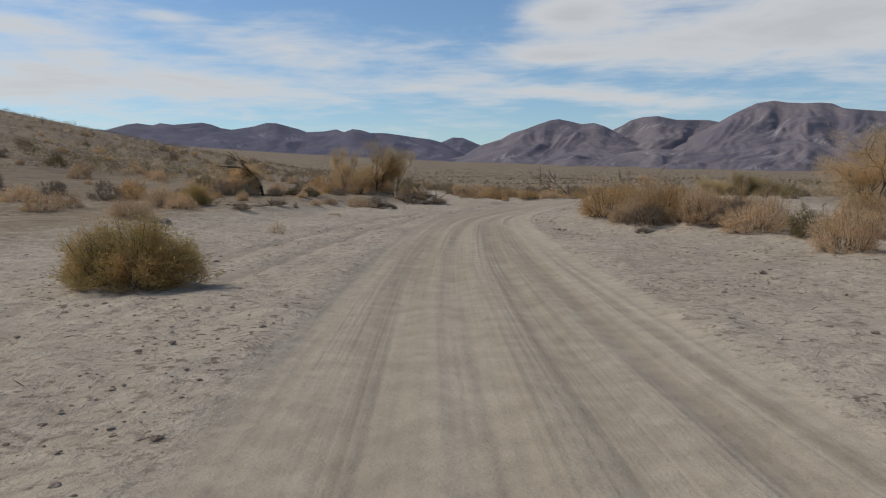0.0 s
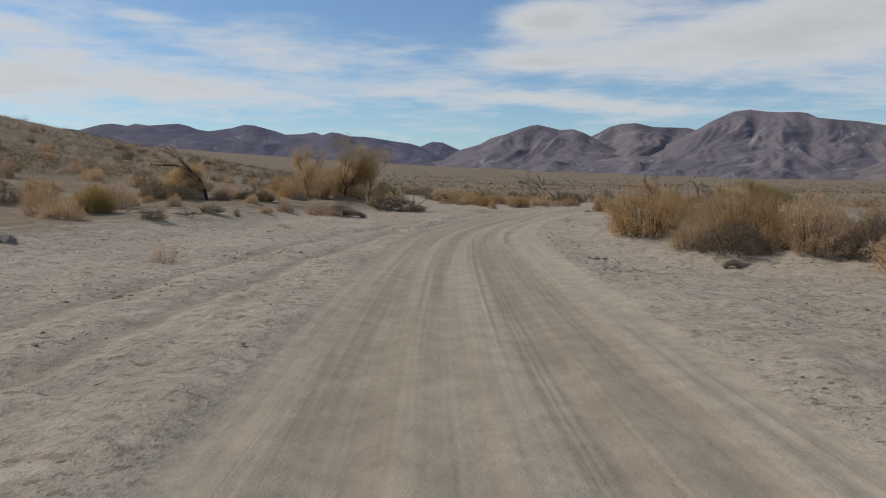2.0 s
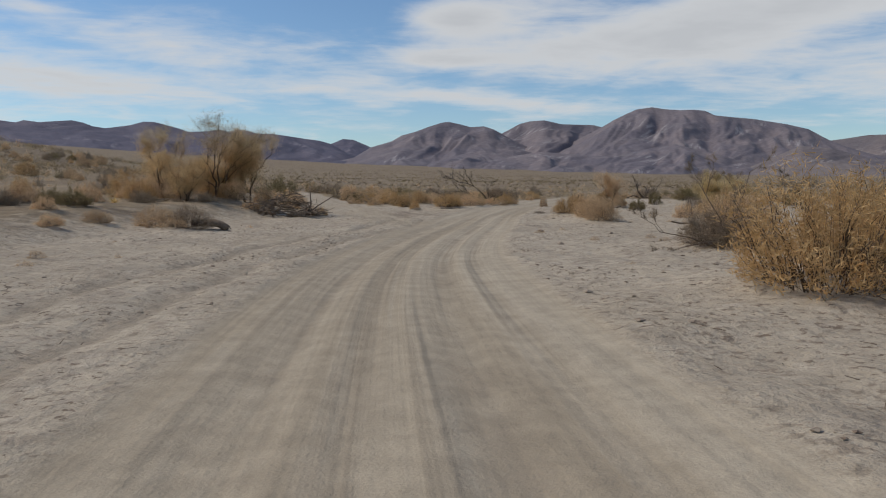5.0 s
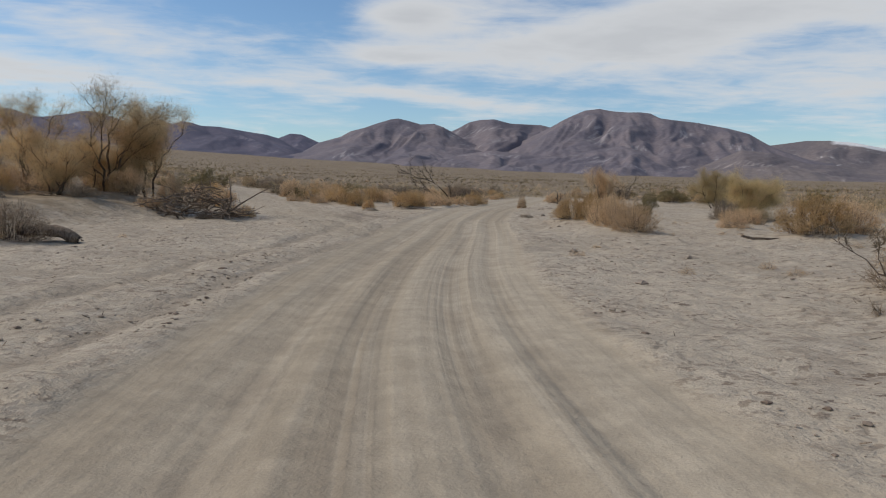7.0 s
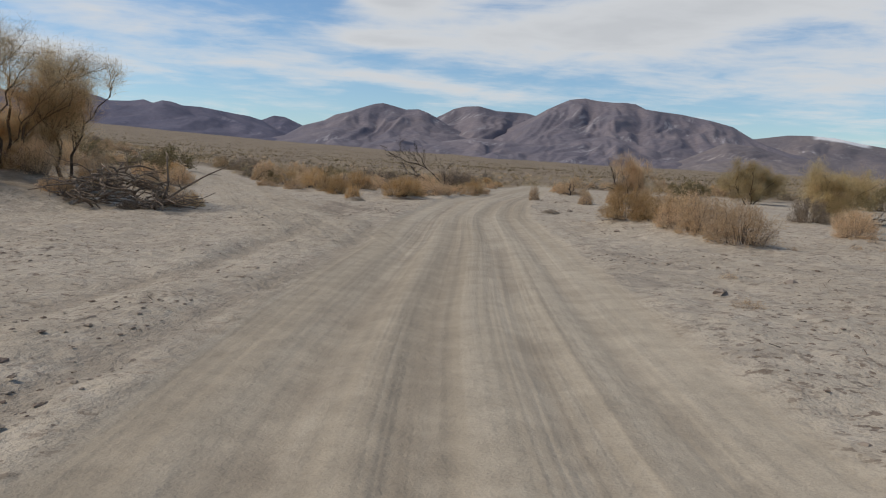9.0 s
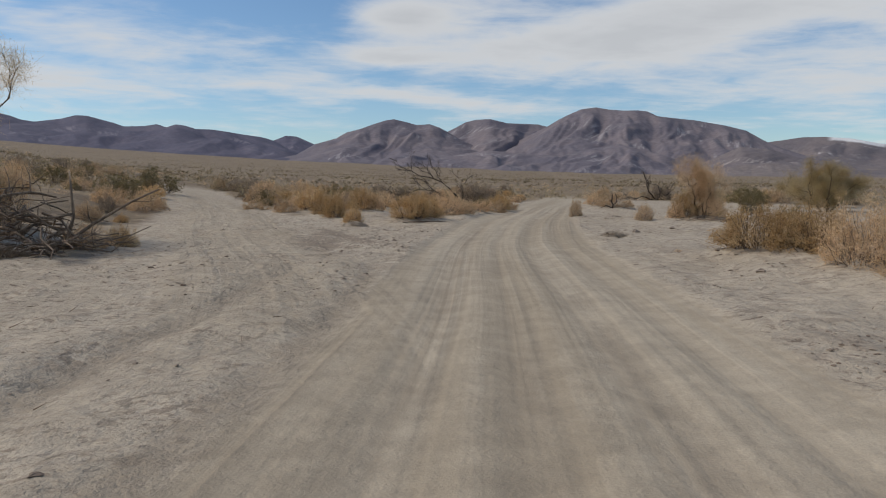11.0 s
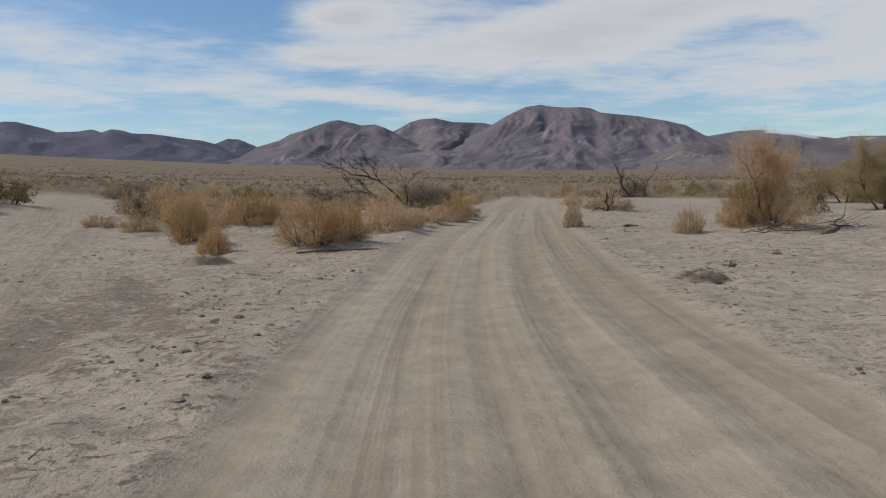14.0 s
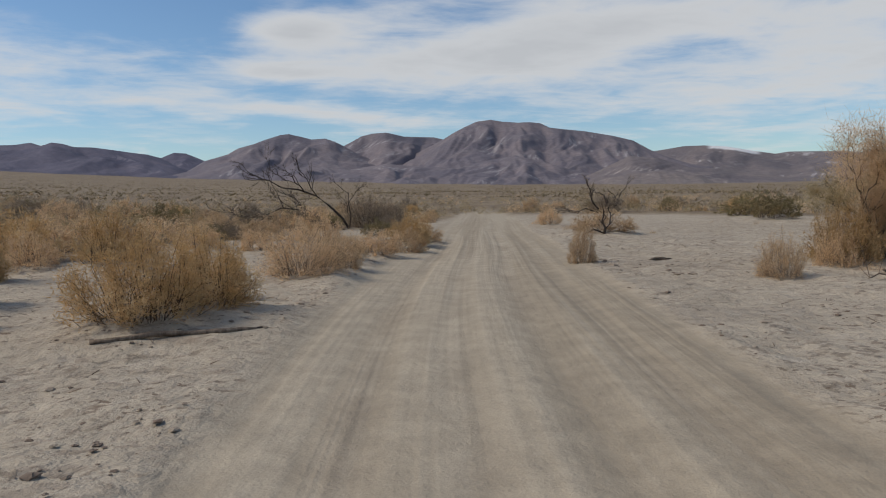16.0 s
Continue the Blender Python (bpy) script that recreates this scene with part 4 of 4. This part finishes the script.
TREES = (
    # x, y, height, trunks, lean, seed, width, haze, count
    (-1.1, 70.4, 4.35, 3, 0.03, 3, 1.1, SMOKE, 22, 0.13), (-2.6, 69.4, 4.7, 3, -0.06, 4, 1.1, SMOKE, 22, 0.13), (-5.2, 68.6, 3.5, 3, -0.05, 6, 1.15, SMOKE, 23, 0.16),
    (-4.0, 67.2, 2.8, 4, 0.0, 8, 1.3, SMOKE, 12, 0.22), (19.0, 31.3, 3.5, 4, 0.0, 12, 1.2, SMOKE, 16, 0.18), (35.6, 85.2, 3.3, 5, 0.0, 14, 1.2, HAZE, 28, 0.24),
    (25.6, 66.6, 2.5, 6, 0.0, 15, 1.15, HAZE, 19, 0.26), (23.2, 77.2, 3.1, 4, 0.0, 17, 0.8, TAN, 22, 0.16), (-11.4, 58.8, 2.7, 4, 0.0, 25, 1.2, SMOKE, 16, 0.18),
    (41.0, 92.6, 3.2, 5, 0.0, 29, 1.5, HAZE, 16, 0.24), (-1.5, 69.6, 2.8, 3, 0.0, 31, 1.05, SMOKE, 18, 0.2), (-3.3, 70.0, 3.0, 3, 0.0, 33, 1.05, SMOKE, 18, 0.2))
for x, y, h, trunks, lean, seed, width, haze, count, fan in TREES:
    words = {"smoky_sprigs": "tan smoke tree with thin dark trunks and hazy sprigs", "olive_sprigs": "low olive-brown desert tree on the sand",
             "tan_twigs": "small pale tan feathery desert tree", "gold_twigs": "small rust-gold feathery desert tree with bare wood"}[haze.name]
    tree("desert_tree", smoke_tree(seed, h, trunks, lean, haze, count, fan), words, "tree", stand(x, y, seed * 40, width, 1.0, 0.05))

# the leaning half-dead tree on the bank
tree("leaning_tree", limb_tree(74, [([(0.05, 0, -0.1), (-0.1, 0, 0.8), (-0.42, 0.05, 1.55), (-0.9, 0.0, 2.15), (-1.6, 0.1, 2.55), (-2.4, 0.1, 2.72), (-3.2, 0, 2.75)], 0.125), ([(-0.35, 0.05, 1.4), (-1.1, 0.3, 1.75), (-2.1, 0.3, 1.5)], 0.05), ([(-0.9, 0, 2.1), (-1.7, -0.2, 1.7), (-2.4, -0.2, 1.0)], 0.045), ([(0.0, 0, 0.5), (-0.7, 0.2, 0.9), (-1.5, 0.3, 0.6)], 0.04)], 4, CHAR, SMOKE, 15, 0.22, (0.30, 0.50), 0.65, 0.0038, (4, 5), 0.5, 0.35),
      "dark leaning half-dead tree bent over the bank", "tree", stand(-10.0, 58.8, 0, 0.8, 0.78))

# the bare fallen tree beyond the shrubs
tree("dead_tree", limb_tree(81, [([(0.5, 0, -0.1), (0.2, 0.05, 0.5), (-0.35, 0, 1.1), (-0.9, 0.05, 1.6), (-1.6, 0, 1.9), (-2.3, 0, 2.0)], 0.055),
                                  ([(0.5, 0.1, -0.1), (0.6, 0.2, 0.6), (0.5, 0.2, 1.3), (0.55, 0.3, 1.7)], 0.028),
                                  ([(0.2, -0.3, -0.05), (-0.8, -0.4, 0.55), (-1.8, -0.5, 0.75), (-3.0, -0.4, 0.1)], 0.04),
                                  ([(0.0, -0.2, 0.0), (-1.2, 0.3, 0.9), (-2.3, 0.4, 1.05), (-3.2, 0.5, 0.6)], 0.03)], 5, CHAR, GREY, 0, 0.35, (0.34, 0.56), 0.6, 0.006, (3, 4), 0.6),
      "bare dark dead tree, half fallen, with crooked branches", "dead tree", stand(18.9, 102.3, 0, 1.12, 0.98))
tree("dead_tree", limb_tree(83, [([(0, 0, -0.05), (0.3, 0, 0.5), (0.2, 0.1, 1.1)], 0.05), ([(0.1, 0, -0.05), (-0.5, 0.1, 0.7), (-0.7, 0, 1.2)], 0.05), ([(0, 0, 0), (0.9, 0, 0.5), (1.2, 0.2, 1.0)], 0.045),
                                  ([(-0.1, 0, 0), (-1.1, -0.2, 0.35), (-1.6, 0, 0.1)], 0.04)], 3, CHAR, GREY, 4, 0.15, (0.4, 0.6)),
      "dark bare bushy dead tree beside the track", "dead tree", stand(43.2, 118.0, 0, 1.5, 1.3))

# the tall thin dead shrub with sprigs that reach up
tree("dead_tree", limb_tree(85, [([(0, 0, -0.05), (0.1, 0.1, 0.7), (-0.2, 0.2, 1.2), (-0.4, 0.3, 1.6)], 0.016), ([(0.1, 0, -0.05), (0.6, 0.3, 0.8), (0.9, 0.4, 1.5), (1.0, 0.4, 1.9)], 0.016),
                                  ([(0, 0, 0), (-0.9, -0.2, 0.30), (-1.7, -0.3, 0.45)], 0.017), ([(0.2, -0.1, 0), (-0.6, -0.5, 0.2), (-1.3, -0.7, 0.1)], 0.02), ([(0.4, 0.2, 0), (1.2, 0.2, 0.9), (1.8, 0.2, 1.3)], 0.018)],
      3, DEAD, GREY, 12, 0.14, (0.25, 0.42)), "tall grey dead shrub with long bare branches", "dead shrub", stand(13.4, 44.0))


def branch_heap(seed, count, length, wide, high, thick):
    """A heap of broken limbs lying over each other."""
    rng = random.Random(seed)
    out = []
    for k in range(count):
        s = Shape()
        a = Vector((rng.uniform(-0.5, 0.5) * length, rng.uniform(-0.5, 0.5) * wide, 0))
        a.z = max(0.02, high * (1 - abs(a.x) / length * 1.6) * rng.random())
        q = rng.gauss(0, 0.85) + (math.pi if rng.random() < 0.5 else 0)
        ln = rng.uniform(0.5, 1.6)
        b = a + Vector((math.cos(q) * ln, math.sin(q) * ln * 0.8, rng.uniform(-0.45, 0.4) * ln))
        b.z = max(0.02, b.z)
        r = thick * rng.uniform(0.25, 1.0)
        pts = crooked(rng, a, b, 4, 0.10)
        s.tube(pts, r, r * 0.5, 5, 0.15, rng)
        for _ in range(3):
            p = pts[rng.randint(1, 3)]
            s.tube(crooked(rng, p, p + rand_dir(rng, 0.3) * ln * 0.4, 2, 0.1), r * 0.4, r * 0.12, 3)
        out.append(("branch", s.mesh("branch", DEAD, True)))
    return out


heap = branch_heap(91, 120, 3.0, 1.7, 1.45, 0.042)
for pts, r in (([(1.2, 0, 0.1), (1.35, 0.1, 0.7), (1.3, 0.1, 1.6)], 0.045), ([(1.2, 0, 0.15), (1.7, 0, 0.55), (2.4, 0.1, 1.0), (2.9, 0.1, 1.25)], 0.04), ([(1.0, 0, 0.1), (1.6, -0.3, 0.1), (2.1, -0.4, 0.02)], 0.03),
               ([(-2.2, 0.6, 0.5), (-1.0, 0.3, 0.72), (0.4, 0, 0.4)], 0.05)):
    s = Shape()
    rng = random.Random(len(pts) + int(r * 1000))
    s.tube([Vector(p) for p in pts], r, r * 0.4, 6, 0.1, rng)
    for k in (1, 2):
        p = Vector(pts[k])
        s.tube(crooked(rng, p, p + rand_dir(rng, 0.5) * 0.4, 2, 0.1), r * 0.4, 0.006, 4)
    heap.append(("branch", s.mesh("branch", DEAD, True)))
thing("branch_pile", heap, "heap of weathered grey fallen branches under the trees", "branch pile", stand(1.2, 66.3, 0, 1.05))
thing("branch_pile", branch_heap(92, 12, 1.8, 0.6, 0.25, 0.03), "low litter of grey broken branches", "branch pile", stand(-4.3, 66.4))
thing("branch_pile", branch_heap(97, 14, 2.4, 0.6, 0.3, 0.03), "low sprawl of dead branches on the sand", "branch pile", stand(-7.3, 42.6))
thing("branch_pile", branch_heap(96, 14, 2.2, 0.7, 0.5, 0.03), "tangle of grey dead branches beside a low tree", "branch pile", stand(27.0, 65.7))
thing("branch_pile", branch_heap(93, 9, 1.6, 0.5, 0.2, 0.03), "low litter of grey broken branches", "branch pile", stand(22.6, 76.2))
thing("branch_pile", branch_heap(94, 10, 1.8, 0.6, 0.25, 0.025), "low litter of grey broken branches", "branch pile", stand(15.4, 101.0))
thing("branch_pile", branch_heap(95, 8, 1.6, 0.5, 0.2, 0.025), "low litter of grey broken branches", "branch pile", stand(24.8, 77.0))


def log(seed, pts, r, label, m, material=DEAD):
    """A broken stump of trunk with knots and a splintered end."""
    rng = random.Random(seed)
    s = Shape()
    fine = []
    vs = [Vector(p) for p in pts]
    for a, b in zip(vs, vs[1:]):
        fine += [a.lerp(b, k / 3) for k in range(3)]
    s.tube([p + rand_dir(rng) * r * 0.22 for p in fine] + [vs[-1]], r, r * 0.75, 11, 0.34, rng)
    bark = s.mesh("bark", material, True)
    e = Shape()
    for _ in range(9):
        p = vs[-1] + rand_dir(rng) * r * 0.5
        e.tube([p, p + (vs[-1] - vs[-2]).normalized() * rng.uniform(0.04, 0.14) + rand_dir(rng) * 0.02], r * 0.16, 0.006, 4)
    ob = thing("log", (("bark", bark), ("broken_end", e.mesh("broken_end", CHAR))), label, "log", m)
    return ob


log(5, [(-0.7, 0.1, 0.25), (-0.25, 0.05, 0.3), (0.2, 0, 0.22), (0.55, -0.05, 0.08)], 0.14, "weathered fallen log sticking out of dead brush", stand(-0.45, 54.2))
log(6, [(-0.2, 0, 0.02), (0.1, 0, 0.12), (0.25, 0, 0.16)], 0.07, "short weathered wood stump on the sand", stand(22.6, 74.6))
log(7, [(-0.25, 0, 0.10), (0.0, 0.05, 0.14), (0.2, 0.02, 0.09), (0.5, 0.1, 0.04)], 0.075, "pale split wood stump at the foot of a shrub", stand(9.65, 27.6, 20), SPLIT)
tree("dead_tree", limb_tree(87, [([(0, 0, -0.05), (0.05, 0, 0.25), (-0.08, 0, 0.5), (0.02, 0.02, 0.75)], 0.05), ([(0.04, 0, 0.2), (0.25, 0, 0.4), (0.3, 0.05, 0.7)], 0.035), ([(0, 0, 0.05), (-0.35, 0.1, 0.2), (-0.5, 0.1, 0.12)], 0.03)], 2, CHAR, GREY, 0, 0.1, (0.25, 0.45)),
     "small dark forked dead tree among dry shrubs", "dead tree", stand(24.5, 88.2, 0, 0.9, 0.85))
log(10, [(-0.75, 0, 0.03), (-0.2, 0.05, 0.06), (0.4, 0.0, 0.05), (0.8, 0.1, 0.03)], 0.028, "long weathered branch lying under a dry shrub", stand(11.5, 75.4))
log(11, [(-0.9, 0, 0.12), (-0.5, 0.1, 0.05), (0.0, 0.0, 0.05), (0.5, 0.08, 0.04), (0.8, 0.1, 0.10)], 0.035, "thin dark fallen branch on the sand", stand(17.9, 54.3))
log(9, [(-0.3, 0, 0.0), (0.0, 0.1, 0.06), (0.3, 0.1, 0.05)], 0.05, "short weathered branch end on the sand", stand(21.1, 80.8))


def spiky_rosette(seed, blades, length, material):
    rng = random.Random(seed)
    s = Shape()
    for k in range(blades):
        q, lift = k * 2.399, rng.uniform(0.25, 1.35)
        d = Vector((math.cos(q) * math.cos(lift), math.sin(q) * math.cos(lift), math.sin(lift)))
        side = d.cross(Vector((0, 0, 1))).normalized()
        ln = length * rng.uniform(0.75, 1.1)
        s.ribbon([d * 0.03, d * ln * 0.5, d * ln + Vector((0, 0, -0.05 * ln))], 0.022, 0.003, side)
    return s.mesh("rosette", material)


for k, (x, y, ln, material, words) in enumerate(((-11.3, 51.2, 0.75, OLIVE, "spiky green yucca on the bank"), (-9.7, 51.8, 0.8, OLIVE, "spiky green yucca on the bank"),
        (-5.2, 47.2, 0.5, GREY, "grey spiky dead agave on the sand"), (-6.2, 45.4, 0.5, GREY, "grey spiky dead agave on the sand"), (-8.6, 61.5, 0.55, OLIVE, "spiky green yucca on the bank"), (-6.6, 64.2, 0.5, OLIVE, "spiky green yucca on the bank"))):
    thing("yucca", (("rosette", spiky_rosette(k + 3, 46, ln, material)),), words, "yucca", stand(x, y))


def pebble(s, rng, x, y, r, squash):
    """A squat stone with uneven corners."""
    z = float(ground_z(x, y))
    k = len(s.v)
    q0 = rng.uniform(0, 6.28)
    ring = 4
    for lift, rad in ((-0.25, 0.9), (0.45, 1.0), (1.0, 0.45)):
        for j in range(ring):
            q = q0 + 2 * math.pi * (j + 0.4 * lift) / ring
            rr = r * rad * rng.uniform(0.7, 1.2)
            s.v.append(Vector((x + math.cos(q) * rr, y + math.sin(q) * rr, z + lift * r * squash * rng.uniform(0.8, 1.15))))
    for i in range(2):
        for j in range(ring):
            a, b = k + i * ring + j, k + i * ring + (j + 1) % ring
            s.f.append((a, b, b + ring, a + ring))
    s.f.append(tuple(k + 2 * ring + j for j in range(ring)))


# larger stones and clods that lie alone
rng = random.Random(41)
for x, y, r in ((7.3, 29.45, 0.10), (7.5, 29.5, 0.06), (7.12, 29.4, 0.05), (10.9, 51.4, 0.1), (13.2, 53.0, 0.09), (10.2, 46.8, 0.1),
                (-6.5, 30.8, 0.2), (14.1, 60.6, 0.09), (17.2, 71.0, 0.12), (19.0, 72.0, 0.1), (12.9, 50.0, 0.08), (12.5, 79.9, 0.07), (18.6, 68.4, 0.11), (17.9, 68.0, 0.09)):
    s = Shape()
    pebble(s, rng, 0, 0, r, 0.75)
    z0 = float(ground_z(0, 0))
    s.v = [p - Vector((0, 0, z0)) for p in s.v]
    tagged(new("stone", s.mesh("stone", STONE)), "small grey-brown stone on the sand", "stone", "stones on the sand").matrix_basis = stand(x, y, 0, 1, 1, 0.0)


def sand_mound(x, y, r, h):
    q, k = np.meshgrid(np.linspace(0, 2 * np.pi, 28), np.linspace(0, 1, 12))
    mx, my = np.cos(q) * r * k, np.sin(q) * r * 0.6 * k
    mz = h * (1 - k**2) ** 1.5 * (1 + 0.25 * fbm(mx * 5 + x, my * 5 + y, 3, 5)) - 0.03
    tagged(new("sand_mound", grid_mesh("sand_mound", mx, my, mz, LITTER)), "low mound of grey litter and sand", "mound").matrix_basis = stand(x, y, 10, 1, 1, 0.0)


sand_mound(16.05, 70.0, 0.5, 0.13)
sand_mound(9.1, 75.2, 0.6, 0.18)

# clods and gravel, in drifts
rng = random.Random(43)
s = Shape()
tries = 0
while len(s.f) < 10000 * 9 and tries < 80000:
    tries += 1
    y = rng.uniform(5, 96)
    x = float(np.interp(y, ROAD_Y, ROAD_X)) + rng.choice((-1, 1)) * (2.3 + abs(rng.gauss(0, 4.0)))
    drift = float(perlin(np.array(x * 0.35), np.array(y * 0.35), 6))
    if drift < rng.uniform(-0.1, 0.5) or road_mask(np.array(x), np.array(y)) > 0.5:
        continue
    pebble(s, rng, x, y, 0.0165 * math.exp(rng.gauss(0, 0.5)), 0.38)
tagged(new("gravel", s.mesh("gravel", CLOD)), "scattered clods and gravel on the sand", "gravel", kind="stuff")

# dry litter: short twigs on the sand
s = Shape()
for _ in range(900):
    y = rng.uniform(8, 96)
    x = float(np.interp(y, ROAD_Y, ROAD_X)) + rng.choice((-1, 1)) * (2.6 + abs(rng.gauss(0, 6.0)))
    q, ln = rng.uniform(0, 6.28), rng.uniform(0.03, 0.14)
    a = Vector((x, y, float(ground_z(x, y)) + 0.012))
    b = a + Vector((math.cos(q) * ln, math.sin(q) * ln, rng.uniform(0.0, 0.05)))
    s.tube([a, b], 0.006, 0.003, 3)
tagged(new("twig_litter", s.mesh("twig_litter", DEAD)), "dry dark twigs littered over the sand", "twigs", kind="stuff")


# ---------------------------------------------------------------- scrub that covers the plain
def scrub(name, material, seed, count, near, far, size, blades, label, sector=(-48, 62)):
    """Many clumps of thin blades in one mesh, thick in some places and thin in others."""
    r = np.random.RandomState(seed)
    n = count * 6
    d, q = near * (far / near) ** r.rand(n), np.radians(r.uniform(*sector, n))
    x, y = 8 + d * np.sin(q), 45 + d * np.cos(q)
    fits = (wash(x, y) < 0.35) & (fbm(x * 0.03, y * 0.03, 3, 6) > r.uniform(-0.7, 0.25, n))
    x, y = x[fits][:count], y[fits][:count]
    z = ground_z(x, y) - 0.03
    w = size * np.minimum(np.exp(r.normal(0, 0.4, len(x))), 1.6)
    h = w * (r.uniform(0.5, 0.95, len(x)) if blades > 20 else r.uniform(0.3, 0.6, len(x)))
    x, y, z, w, h = (np.repeat(v, blades) for v in (x, y, z, w, h))
    m = len(x)
    a, lift = r.uniform(0, 6.28, m), r.uniform(0.12, 1.45, m)
    root = np.stack([x + r.uniform(-0.25, 0.25, m) * w, y + r.uniform(-0.25, 0.25, m) * w, z], -1)
    tip = root + np.stack([np.cos(a) * np.cos(lift) * w * 0.6, np.sin(a) * np.cos(lift) * w * 0.6, np.sin(lift) * h], -1) * r.uniform(0.6, 1.1, (m, 1))
    start = root
    if blades > 20:      # near clumps: short twigs that point every way
        start = root + (tip - root) * r.uniform(0.2, 1.0, (m, 1)) ** 0.6
        tip = start + r.normal(0, 0.13, (m, 3)) * w[:, None]
    side = r.normal(0, 1, (m, 3))
    side *= (w * r.uniform(0.014, 0.030, m) * (1 if blades > 20 else 5.5) / np.linalg.norm(side, axis=1))[:, None]
    verts = np.stack([start - side, start + side, tip], 1).reshape(-1, 3)
    me = bpy.data.meshes.new(name)
    me.vertices.add(len(verts))
    me.vertices.foreach_set("co", verts.astype(np.float32).ravel())
    me.loops.add(len(verts))
    me.loops.foreach_set("vertex_index", np.arange(len(verts), dtype=np.int32))
    me.polygons.add(m)
    me.polygons.foreach_set("loop_start", np.arange(0, len(verts), 3, dtype=np.int32))
    me.materials.append(material)
    me.update(calc_edges=True)
    return tagged(new(name, me), label, "scrub", kind="stuff")


scrub("tan_scrub", SCRUB, 101, 3300, 45, 360, 0.95, 50, "dry tan scrub over the desert plain")
scrub("pale_scrub", TAN, 102, 900, 40, 260, 0.75, 80, "pale dry grass clumps over the desert plain")
scrub("dark_scrub", BROWN, 103, 1900, 55, 420, 0.85, 50, "dark brown scrub over the desert plain")
scrub("grey_scrub", GREY, 104, 1300, 45, 330, 0.8, 50, "grey dead scrub over the desert plain")
scrub("far_scrub", SCRUB, 105, 13000, 260, 1550, 1.0, 6, "far brown scrub dotted over the rising plain")
scrub("far_dark_scrub", BROWN, 106, 10000, 200, 1550, 0.95, 6, "far dark scrub dotted over the rising plain")
scrub("hill_scrub", BROWN, 107, 5200, 60, 330, 0.8, 24, "low dark scrub and rubble over the brown hillside", (-75, -12))
